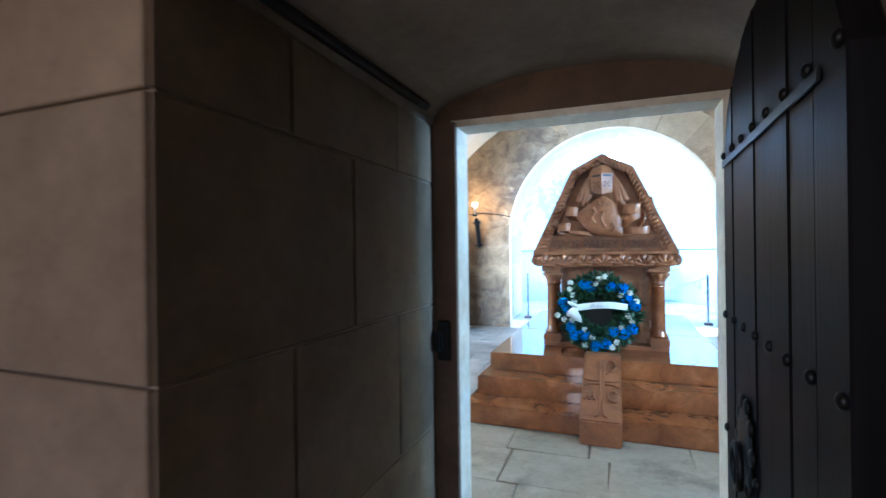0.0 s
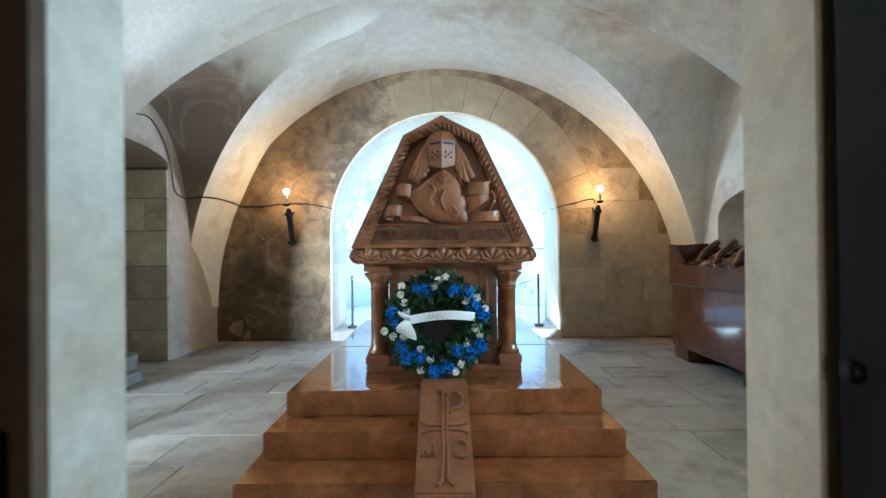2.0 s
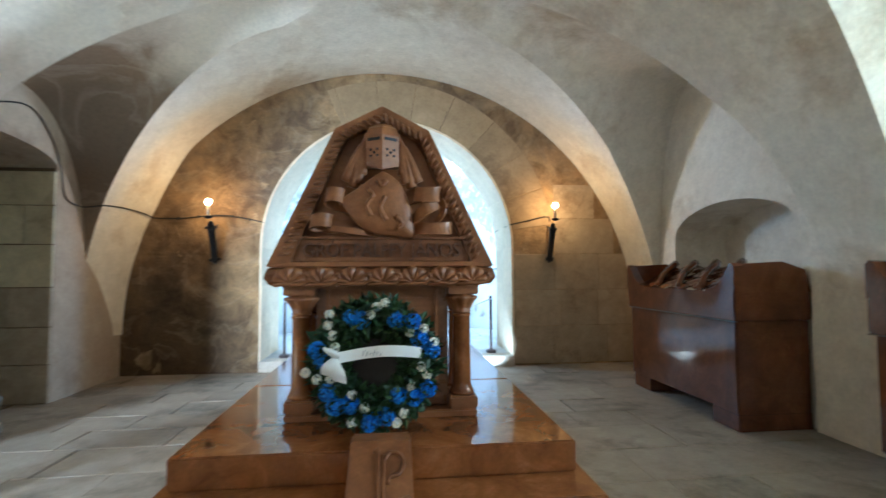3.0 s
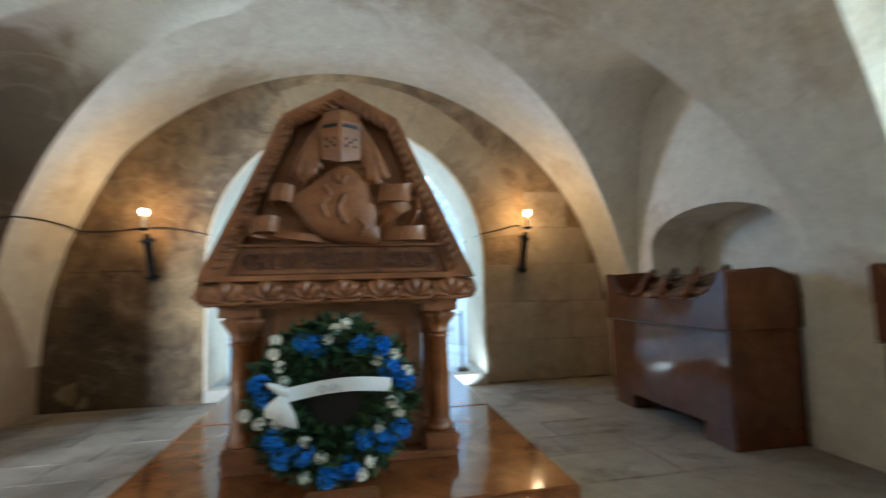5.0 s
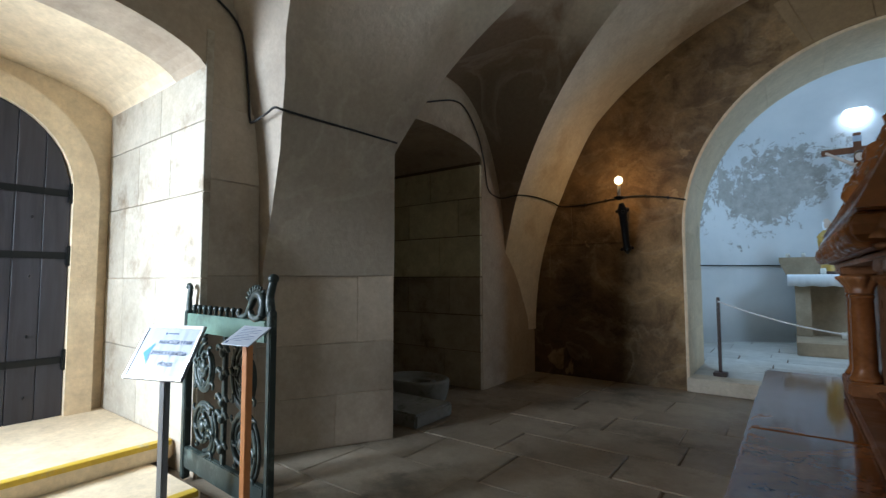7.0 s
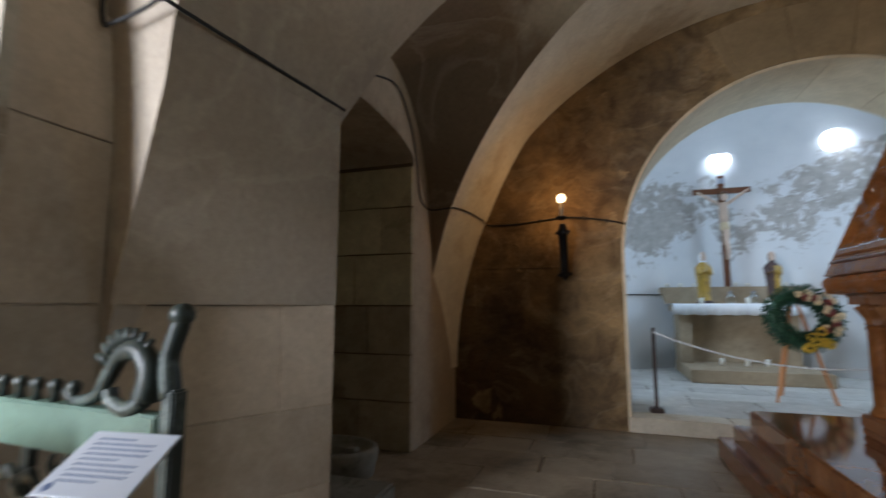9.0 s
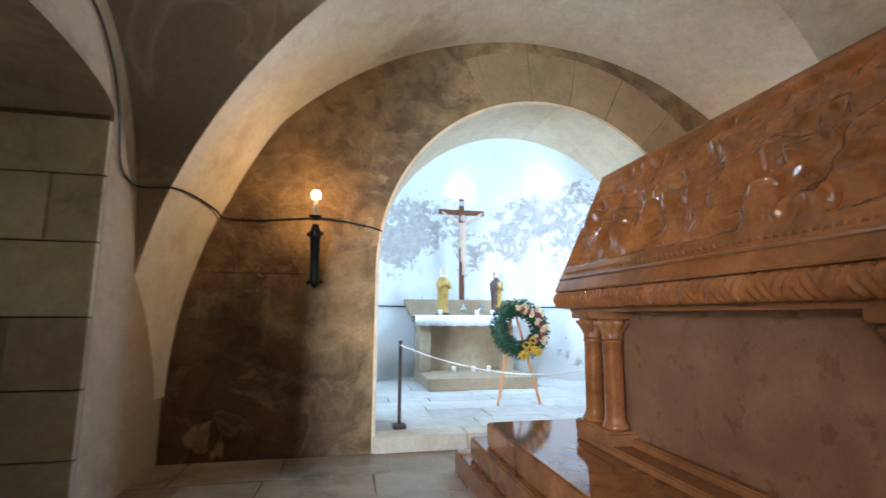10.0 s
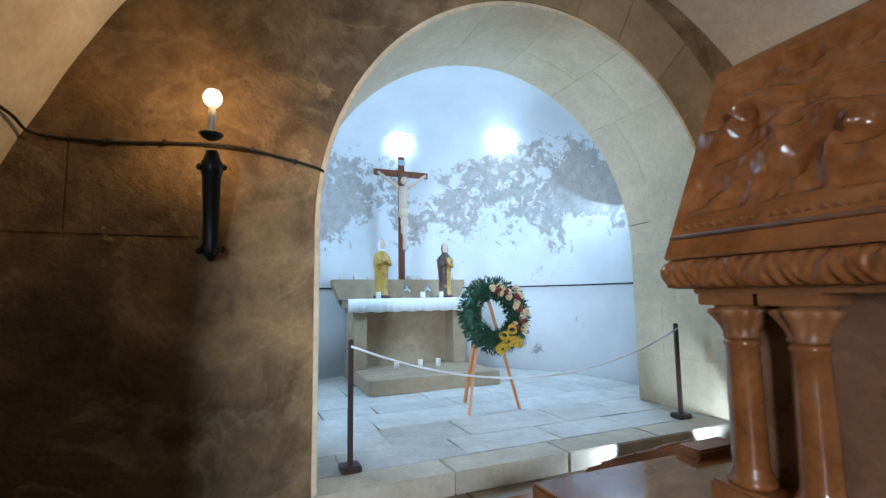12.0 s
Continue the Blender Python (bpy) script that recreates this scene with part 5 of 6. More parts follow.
def robed_statue(label, x, y, h, robe, turn):
    """One plain robed shape."""
    bm = bmesh.new()
    n = 18
    rows = []
    for z, rx, ry in ((0.0, 0.15, 0.12), (0.03, 0.15, 0.12), (0.05, 0.115, 0.10), (0.25, 0.105, 0.09), (0.45, 0.115, 0.095), (0.60, 0.135, 0.10), (0.72, 0.13, 0.085), (0.79, 0.06, 0.06), (0.82, 0.055, 0.06), (0.88, 0.068, 0.075), (0.95, 0.06, 0.065), (1.0, 0.02, 0.02)):
        rows.append([bm.verts.new(((rx * (1 + (0.10 * math.sin(5 * a) if 0.05 < z < 0.7 else 0))) * math.cos(a) * h, (ry * (1 + (0.12 * math.sin(7 * a + z * 3) if 0.05 < z < 0.7 else 0))) * math.sin(a) * h, z * h)) for a in np.linspace(0, 2 * math.pi, n + 1)[:-1]])
    for a, b in zip(rows, rows[1:]):
        for i in range(n):
            bm.faces.new((a[i], a[(i + 1) % n], b[(i + 1) % n], b[i]))
    bm.faces.new(rows[0][::-1])
    bm.faces.new(rows[-1])
    for sx in (-1, 1):
        tube(bm, [(sx * 0.12 * h, 0, 0.68 * h), (sx * 0.11 * h, -0.10 * h, 0.56 * h), (sx * 0.01 * h, -0.14 * h, 0.62 * h)], 0.038 * h, 8, taper=0.7)
    bmesh.ops.recalc_face_normals(bm, faces=bm.faces)
    ob = part("statue", bm, robe, None, "", True)
    ob.data.materials.append(MAT["darkrobe"])
    ob.data.materials.append(MAT["skin"])
    ob.data.materials.append(MAT["cloth"])
    ob.data.materials.append(MAT["goldpaint"])
    for p in ob.data.polygons:
        c = p.center
        if c.z > 0.81 * h and (c.y < 0.0 and abs(c.x) < 0.045 * h):
            p.material_index = 2
        elif c.z < 0.05 * h:
            p.material_index = 1
        elif c.z > 0.78 * h and robe is not MAT["darkrobe"]:
            p.material_index = 3
        elif robe is MAT["darkrobe"] and c.z < 0.70 * h and c.x > 0.03 * h:
            p.material_index = 4
    ob.matrix_basis = pose(x, y, 1.43, 0, 0, turn)
    return tagged(ob, label, "statue")


robed_statue("small painted statue in a golden robe on the altar", -0.42, 14.08, 0.95, MAT["goldpaint"], 12)
robed_statue("small painted statue in a dark robe on the altar", 0.68, 14.08, 0.92, MAT["darkrobe"], -10)

MAT["wax"] = material("white_wax", (0.8, 0.78, 0.7), 0.45)
MAT["glass"] = material("clear_jar_glass", (0.9, 0.95, 0.95), 0.05)
bsdf(MAT["glass"]).inputs["Transmission Weight"].default_value = 1.0


def altar_candle(x, y, z, h, r):
    t = thing("candle", "short white wax candle on the altar", "candle", (x, y, z), "altar candles")
    part("wax", lathe(bmesh.new(), [(r, 0), (r, h - 0.006), (r * 0.85, h), (r * 0.3, h - 0.008)], 14), MAT["wax"], t, "", True)
    part("wick", lathe(bmesh.new(), [(0.002, h - 0.01), (0.002, h + 0.012)], 5), MAT["cable"], t)
    return t


for _x, _h in ((-0.98, 0.08), (-0.75, 0.08), (-0.52, 0.07), (0.20, 0.08), (0.40, 0.07), (0.80, 0.08), (1.02, 0.08)):
    altar_candle(_x, 14.55, 1.74, _h, 0.032)
for _x in (-0.50, 0.24, 0.56):
    altar_candle(_x, 13.98, 1.428, 0.10, 0.04)
for _x in (-0.28, 0.10, 0.40):
    altar_candle(_x, 13.75, 0.36, 0.12, 0.04)


def glass_jar(x, y):
    t = thing("glass_jar", "clear glass lantern jar on the altar cloth", "jar", (x, y, 1.428), "altar jars")
    part("jar", lathe(bmesh.new(), [(0.05, 0.0), (0.07, 0.02), (0.072, 0.10), (0.05, 0.15), (0.03, 0.17), (0.034, 0.19)], 18), MAT["glass"], t, "", True)
    part("lid", lathe(bmesh.new(), [(0.036, 0.19), (0.036, 0.205), (0.012, 0.215), (0.012, 0.23)], 14), MAT["steel"], t, "", True)
    return t


glass_jar(-0.02, 14.02)
glass_jar(0.34, 14.02)


def easel_wreath():
    t = thing("easel", "orange pine tripod easel standing before the altar", "easel", (0.16, 11.66, 0.16))
    for name, a, b in (("front_leg", (-0.32, -0.12, 0.0), (-0.02, 0.08, 1.36)), ("front_leg", (0.32, -0.12, 0.0), (0.02, 0.08, 1.36)), ("rear_leg", (-0.10, 0.45, 0.0), (0.0, 0.12, 1.30))):
        bm = bmesh.new()
        tube(bm, [a, b], 0.022, 4)
        part(name, bm, MAT["easel"], t)
    part("shelf", block(-0.20, -0.06, 0.72, 0.20, 0.02, 0.75, 0.004), MAT["easel"], t)
    rnd = random.Random(8)
    w = thing("wreath", "fir wreath with cream, yellow and rust flowers hung on the easel", "wreath", (0.64, 12.14, 1.10))
    w.matrix_basis = pose(0.20, 11.58, 1.23, -10) @ Matrix.Scale(1.27, 4)
    bm = bmesh.new()
    tube(bm, [(0.24 * math.cos(a), 0.01, 0.24 * math.sin(a)) for a in np.linspace(0, 2 * math.pi, 29)[:-1]], 0.06, 8, True)
    part("core", bm, MAT["fir"], w, "", True)
    part("fir_needles", foliage_ring(rnd, 0.245, 0.10, 2200, 0.062, 0.012), MAT["fir"], w)
    kinds = [(rose_mesh(rnd, 0.034, MAT["cream"]), "cream_rose"), (bloom_mesh(rnd, 0.042, MAT["gold"]), "yellow_flower"), (rose_mesh(rnd, 0.04, MAT["rust"]), "rust_leaf")]
    for k in range(30):
        deg = -95 + 190 * k / 29 + rnd.uniform(-4, 4)
        me, nm = kinds[1] if deg < -45 else (kinds[2] if k % 4 == 0 else kinds[0])
        o = new(nm, me)
        o.parent = w
        o.matrix_basis = Matrix.Translation(ring_spot(radians(deg), 0.245, rnd.uniform(-0.07, 0.07), 0.085)) @ Matrix.Rotation(k * 1.1, 4, 'Y')
    return t


easel_wreath()


# ---- gate and signs ----
def spiral(cx, cz, r0, r1, turns, start, n=40):
    return [(cx + (r0 + (r1 - r0) * i / n) * math.cos(start + turns * 2 * math.pi * i / n), cz + (r0 + (r1 - r0) * i / n) * math.sin(start + turns * 2 * math.pi * i / n)) for i in range(n + 1)]


def iron_gate():
    """A low cast gate leaf: posts, rails, cresting and scrolled fill. x runs along the leaf."""
    t = thing("iron_gate", "open dark green cast-iron gate leaf with scrolls", "gate", (-4.14, 5.30, 0.0))
    t.matrix_basis = pose(-4.32, 5.30, 0.0, 0, 0, -3)
    G, W = MAT["gate"], 1.10
    part("left_post", block(-0.02, -0.025, 0.02, 0.03, 0.025, 1.16, 0.006), G, t)
    part("right_post", block(W - 0.042, -0.022, 0.0, W, 0.022, 1.20, 0.006), G, t)
    part("bottom_rail", block(0.03, -0.02, 0.10, W - 0.05, 0.02, 0.24, 0.006), G, t)
    part("top_rail", block(0.03, -0.025, 1.02, W - 0.05, 0.025, 1.14, 0.006), MAT["gatelight"], t, "pale worn green top rail")
    part("middle_stile", block(W / 2 - 0.02, -0.012, 0.24, W / 2 + 0.02, 0.012, 1.02, 0.004), G, t)
    for i in range(9):
        bm = lathe(bmesh.new(), [(0.012, 1.14), (0.010, 1.165), (0.016, 1.175), (0.018, 1.19), (0.008, 1.20)], 8, Matrix.Translation((0.09 + i * 0.078, 0, 0)))
        part("crest_knob", bm, G, t, "", True)
    bm = bmesh.new()
    tube(bm, curve_through([(0.0, 0, 1.14), (0.0, 0, 1.24), (0.015, 0, 1.31), (-0.012, 0, 1.335), (-0.03, 0, 1.31)], 5), 0.020, 8, taper=0.7)
    part("left_finial", bm, G, t, "", True)
    bm = bmesh.new()
    tube(bm, curve_through([(W - 0.03, 0, 1.18), (W - 0.045, 0, 1.27), (W - 0.02, 0, 1.34), (W - 0.01, 0, 1.37)], 5), 0.026, 8, taper=0.8)
    ball(bm, (W - 0.012, 0, 1.375), 0.03, 0.03, 0.028, 10, 7)
    part("right_finial", bm, G, t, "", True)
    bm = bmesh.new()
    tube(bm, curve_through([(W - 0.115, 0, 1.17), (W - 0.105, 0, 1.235), (W - 0.15, 0, 1.285), (W - 0.21, 0, 1.275), (W - 0.255, 0, 1.215), (W - 0.30, 0, 1.165), (W - 0.38, 0, 1.15), (W - 0.42, 0, 1.175)], 7), 0.033, 10, taper=0.3)
    for k in range(8):
        a = radians(50 + k * 15)
        c = Vector((W - 0.19 + 0.085 * math.cos(a), 0, 1.215 + 0.085 * math.sin(a)))
        tube(bm, [c, c + Vector((0.042 * math.cos(a), 0, 0.042 * math.sin(a)))], 0.011, 6, taper=0.7)
    part("crest_beast", bm, G, t, "curling beast on the crest", True)
    bm = bmesh.new()
    tube(bm, curve_through([(W - 0.11, -0.01, 1.17), (W - 0.155, -0.015, 1.145), (W - 0.21, -0.015, 1.16), (W - 0.225, -0.015, 1.19)], 6), 0.022, 8, taper=0.8)
    part("beast_neck", bm, G, t, "", True)
    for side, cx in ((-1, W * 0.26), (1, W * 0.73)):
        for cz in (0.42, 0.80):
            start = math.pi / 2 if cz > 0.6 else -math.pi / 2
            tall = 1.3 if side > 0 else 1.1
            for k, (dr, front, r) in enumerate(((0.0, -0.008, 0.016), (0.028, -0.002, 0.012), (-0.026, -0.002, 0.012))):
                bm = bmesh.new()
                pts = spiral(cx, 0, 0.165 + dr, 0.035 + dr * 0.4, 1.75 if k == 0 else 1.45, start)
                tube(bm, [(x, front + 0.006 * math.sin(i * 0.3), cz + z * tall) for i, (x, z) in enumerate(pts)], r, 7, taper=0.7)
                part("scroll", bm, G, t, "", True)
            bm = bmesh.new()
            spine = spiral(cx, 0, 0.165, 0.035, 1.75, start)
            for k in range(2, 38, 3):
                (x0, z0), (x1, z1) = spine[k], spine[k + 1]
                p, d = Vector((x0, -0.012, cz + z0 * tall)), Vector((x1 - x0, 0, (z1 - z0) * tall)).normalized()
                n = Vector((-d.z, 0, d.x)) * (1 if k % 2 else -1)
                tube(bm, curve_through([p, p + d * 0.03 + n * 0.022, p + d * 0.028 + n * 0.05, p + d * 0.004 + n * 0.058], 3), 0.015, 6, taper=0.45)
            ball(bm, (cx, -0.014, cz), 0.036, 0.02, 0.04, 10, 7)
            leaves = part("scroll_leaves", bm, G, t, "", True)
            leaves["kind"] = "stuff"
    for cx in (W * 0.5,):
        bm = bmesh.new()
        for cz in (0.34, 0.52, 0.62, 0.78, 0.92):
            for sx in (-1, 1):
                tube(bm, curve_through([(cx, -0.01, cz), (cx + sx * 0.05, -0.02, cz + 0.04), (cx + sx * 0.075, -0.015, cz + 0.01)], 5), 0.017, 7, taper=0.6)
            ball(bm, (cx, -0.02, cz), 0.028, 0.018, 0.032, 8, 6)
        part("stile_leaves", bm, G, t, "", True)
    return t


iron_gate()


def direction_sign():
    """Tilted framed sheet on a steel post."""
    t = thing("sign_stand", "framed white paper sign on a grey steel post", "sign", (-3.90, 4.86, 0.0))
    t.matrix_basis = pose(-3.812, 4.943, 0.0, 0, 0, 21)
    part("foot_plate", block(-0.16, -0.16, 0, 0.16, 0.16, 0.012, 0.004), MAT["steel"], t)
    part("post", block(-0.022, -0.022, 0.012, 0.022, 0.022, 0.86, 0.006), MAT["steel"], t)
    tilt = pose(0, -0.01, 0.961, 59) @ Matrix.Diagonal((0.947, 1.09, 0.9, 1))
    bm = bmesh.new()
    box(bm, -0.215, -0.15, -0.012, 0.215, 0.15, 0.0)
    bm.transform(tilt)
    part("board", bm, MAT["steel"], t)
    for x0, y0, x1, y1 in ((-0.215, -0.15, 0.215, -0.13), (-0.215, 0.13, 0.215, 0.15), (-0.215, -0.13, -0.195, 0.13), (0.195, -0.13, 0.215, 0.13)):
        bm = bmesh.new()
        box(bm, x0, y0, 0.0005, x1, y1, 0.010)
        bevelled(bm, 0.003, 1)
        bm.transform(tilt)
        part("frame_bar", bm, MAT["aluminium"], t)
    bm = bmesh.new()
    nx = 44
    rows = [[bm.verts.new(tilt @ Vector((-0.195 + 0.39 * i / nx, -0.13 + 0.26 * j / 6, 0.0045 + 0.0013 * math.sin(i * 0.95 + 0.5 * j) * math.sin(i * 0.21 + 1)))) for j in range(7)] for i in range(nx + 1)]
    for a, b in zip(rows, rows[1:]):
        for j in range(6):
            bm.faces.new((a[j], a[j + 1], b[j + 1], b[j]))
    sheet = part("sheet", bm, MAT["paper"], t, "wavy white paper sheet", True)
    for body, x, y, w in (("FRANCÚZSKY PARK", 0.055, 0.052, 0.25), ("ZÁMOCKÁ JASKYŇA", 0.04, -0.008, 0.26), ("VÝCHOD", 0.05, -0.068, 0.11)):
        lettering(body, 0.032, 0.0004, tilt @ pose(x, y, 0.0072), MAT["ink"], sheet, w)
    bm = bmesh.new()
    for tri in (((-0.15, -0.01), (-0.09, 0.05), (-0.10, -0.01)), ((-0.15, -0.01), (-0.10, -0.01), (-0.09, -0.07))):
        lo = [bm.verts.new(tilt @ Vector((x, y, 0.0070))) for x, y in tri]
        bm.faces.new(lo)
    part("arrow", bm, MAT["bluemark"], sheet, "blue printed arrow")
    bm = bmesh.new()
    box(bm, -0.03, 0.098, 0.007, 0.05, 0.104, 0.0076, None)
    ball(bm, (-0.045, 0.101, 0.0066), 0.007, 0.007, 0.001, 8, 4)
    bm.transform(tilt)
    part("print_mark", bm, MAT["ink"], sheet)
    return t


MAT["aluminium"] = material("brushed_aluminium", (0.62, 0.63, 0.65), 0.32, 0.9)


def info_stand():
    t = thing("info_stand", "small printed card on an orange wooden post beside the gate", "sign", (-3.33, 4.95, 0.0))
    t.matrix_basis = pose(-3.235, 5.10, 0.0, 0, 0, 8)
    part("foot", block(-0.13, -0.13, 0, 0.13, 0.13, 0.025, 0.006), MAT["easel"], t)
    part("post", block(-0.02, -0.02, 0.025, 0.02, 0.02, 1.03, 0.004), MAT["easel"], t)
    tilt = pose(0, -0.01, 1.078, 30) @ Matrix.Diagonal((0.70, 0.78, 0.8, 1))
    bm = bmesh.new()
    box(bm, -0.15, -0.105, -0.004, 0.15, 0.105, 0.004)
    bevelled(bm, 0.002, 1)
    bm.transform(tilt)
    card = part("card", bm, MAT["paper"], t, "white printed card")
    for i in range(9):
        bm = bmesh.new()
        w = 0.21 if i % 4 else 0.13
        box(bm, -0.11, 0.075 - i * 0.017, 0.0046, -0.11 + w, 0.079 - i * 0.017, 0.0052)
        bm.transform(tilt)
        part("text_line", bm, MAT["ink"], card)
    bm = bmesh.new()
    ball(bm, (-0.115, -0.08, 0.0045), 0.014, 0.014, 0.0012, 10, 4)
    bm.transform(tilt)
    part("print_mark", bm, MAT["ink"], card)
    return t


direction_sign()
info_stand()


# ---- alcove: stone basin and slab ----
def stone_basin():
    t = thing("stone_basin", "low oval grey stone basin standing in the damp alcove", "basin", (-4.45, 7.93, 0))
    part("bowl", lathe(bmesh.new(), [(0.34, 0.0), (0.372, 0.02), (0.40, 0.12), (0.412, 0.215), (0.405, 0.238), (0.385, 0.243), (0.345, 0.238), (0.325, 0.205), (0.15, 0.200), (0.13, 0.19), (0.11, 0.12), (0.01, 0.11)], 32, Matrix.Diagonal((1, 0.74, 1, 1))), MAT["basin"], t, "", True)
    part("spout_stone", block(0.15, -0.05, 0.19, 0.25, 0.05, 0.235, 0.012), MAT["basin"], t)
    return t


MAT["basin"] = plaster("grey_weathered_stone", (0.27, 0.27, 0.24), (0.18, 0.18, 0.16), (0.09, 0.085, 0.07), 0.6, 4.0)
stone_basin()
bm = block(-4.6, 7.05, 0.0, -3.72, 7.62, 0.13, 0.02)
tagged(part("stone_slab", bm, MAT["basin"], None), "low grey stone slab lying in front of the basin", "slab")


# ---- entrance door leaf ----
def entrance_door():
    t = thing("door_1", "dark studded plank door with an arched head standing open", "door", (0.60, 2.48, 0.0))
    t["kind"] = "structure"
    t.matrix_basis = pose(0.590, 2.49, 0.0, 0, 0, -92)
    D = MAT["door"]
    W = 1.2
    for i in range(7):
        x0, x1 = i * W / 7 + 0.002, (i + 1) * W / 7 - 0.002
        bm = bmesh.new()

        def top(x):
            return 1.98 + 0.42 * math.sqrt(max(0.0, 1 - ((x - W / 2) / (W / 2)) ** 2))
        prism(bm, [(x0, 0.06), (x1, 0.06), (x1, top(x1)), ((x0 + x1) / 2, top((x0 + x1) / 2)), (x0, top(x0))], XZ, -0.03 + 0.003 * (i % 2), 0.03)
        part("board", bevelled(bm, 0.005, 1), D, t)
    for z in (0.35, 0.95, 1.40, 1.98):
        for i in range(8):
            bm = bmesh.new()
            ball(bm, (0.03 + i * (W - 0.06) / 7, -0.033, z + (0.05 if z > 1.9 else 0)), 0.017, 0.012, 0.017, 8, 6)
            part("stud", bm, MAT["iron"], t, "", True)
    part("hinge_strap", block(0.0, -0.037, 1.985, W * 0.9, -0.031, 2.015, 0.002), MAT["iron"], t)
    bm = bmesh.new()
    ball(bm, (0.40, -0.04, 1.02), 0.10, 0.012, 0.14, 16, 10)
    for k in range(10):
        a = k * 2 * math.pi / 10
        ball(bm, (0.40 + 0.10 * math.cos(a), -0.04, 1.02 + 0.14 * math.sin(a)), 0.028, 0.012, 0.028, 8, 6)
    lock = part("lock_plate", bm, MAT["iron"], t, "large black iron lock plate", True)
    bm = bmesh.new()
    tube(bm, [(0.40 + 0.06 * math.cos(a), -0.065, 0.95 + 0.07 * math.sin(a)) for a in np.linspace(0, 2 * math.pi, 25)[:-1]], 0.012, 7, True)
    part("ring_handle", bm, MAT["iron"], lock, "", True)
    return t


entrance_door()
# stone frame of the doorway with its iron latch keep
bm = bmesh.new()
box(bm, DX0 - 0.13, 2.50, 0.0, DX0 - 0.003, 2.528, DZ + 0.02)
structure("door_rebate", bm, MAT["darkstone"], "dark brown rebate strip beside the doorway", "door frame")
t = thing("latch_keep", "black iron latch keep fixed on the stone door jamb", "latch", (DX0 - 0.07, 2.50, 1.22))
part("plate", block(-0.035, -0.012, -0.10, 0.035, 0.0, 0.10, 0.006), MAT["iron"], t)
part("catch", block(-0.045, -0.05, -0.05, 0.0, -0.012, 0.05, 0.01), MAT["iron"], t)


# ---- porch: steps and far door ----
for name, a, b in (("porch_step", (-6.1, 2.75, 0.0), (-3.92, 5.22, 0.07)), ("porch_step", (-6.1, 2.0, 0.07), (-4.62, 5.36, 0.2))):
    t = thing(name, "worn pale stone porch step with a yellow painted nosing", "step")
    part("tread", block(*a, *b, 0.012), MAT["pale"], t)
    part("yellow_nosing", block(b[0] - 0.06, a[1], b[2] + 0.001, b[0] + 0.004, b[1] - 0.02, b[2] + 0.005, 0), MAT["yellow"], t, "chipped yellow paint stripe")
    part("yellow_edge", block(b[0] + 0.001, a[1], b[2] - 0.03, b[0] + 0.005, b[1] - 0.02, b[2], 0), MAT["yellow"], t)


def porch_door():
    t = thing("door_2", "dark brown studded arched door shut at the end of the porch", "door", (-6.09, 4.30, 0.2))
    t["kind"] = "structure"
    W, H = 1.5, 1.95
    for i in range(8):
        y0, y1 = -W / 2 + i * W / 8 + 0.002, -W / 2 + (i + 1) * W / 8 - 0.002

        def top(y):
            return H + 0.75 * math.sqrt(max(0.0, 1 - (2 * y / W) ** 2))
        bm = bmesh.new()
        prism(bm, [(y0, 0.0), (y1, 0.0), (y1, top(y1)), ((y0 + y1) / 2, top((y0 + y1) / 2)), (y0, top(y0))], YZ, 0.0, 0.05)
        part("board", bevelled(bm, 0.004, 1), MAT["porchdoor"], t)
    for z in (0.45, 1.35, 1.9):
        part("hinge_strap", block(0.05, -W / 2 + 0.05, z, 0.058, W / 2, z + 0.06, 0.002), MAT["iron"], t)
        part("hinge_pin", block(0.03, W / 2 - 0.02, z - 0.06, 0.08, W / 2 + 0.05, z + 0.12, 0.006), MAT["iron"], t)
    for i in range(4):
        for k in range(4):
            bm = bmesh.new()
            ball(bm, (0.052, -0.5 + k * 0.33, 0.2 + i * 0.5), 0.014, 0.01, 0.014, 8, 5)
            part("stud", bm, MAT["iron"], t, "", True)
    bm = bmesh.new()
    outer = [(0.95, 0.0), (0.95, H)] + arc(0, H, 0.95, 0.95, 0, 180, 20)[1:-1] + [(-0.95, H), (-0.95, 0.0)]
    inner = [(-W / 2 - 0.004, 0.0), (-W / 2 - 0.004, H)] + arc(0, H, W / 2 + 0.004, 0.755, 180, 0, 20)[1:-1] + [(W / 2 + 0.004, H), (W / 2 + 0.004, 0.0)]
    prism(bm, outer + inner, YZ, -0.008, 0.10)
    part("stone_surround", bm, MAT["pale"], t)
    return t


porch_door()


# ---- joints, slabs and blocks ----
def slab_piece(corners, z0, z1, inset):
    """A floor slab, a little smaller than its bed, with eased top edges."""
    bm = bmesh.new()
    c = sum((Vector(p) for p in corners), Vector((0, 0))) / len(corners)
    rings = []
    for k, z in ((inset, z0), (inset, z1 - 0.004), (inset + 0.006, z1)):
        rings.append([bm.verts.new((*(Vector(p) + (c - Vector(p)).normalized() * k * 1.4), z)) for p in corners])
    for a, b in zip(rings, rings[1:]):
        for i in range(len(a)):
            bm.faces.new((a[i], a[(i + 1) % len(a)], b[(i + 1) % len(a)], b[i]))
    bm.faces.new(rings[-1])
    return bm


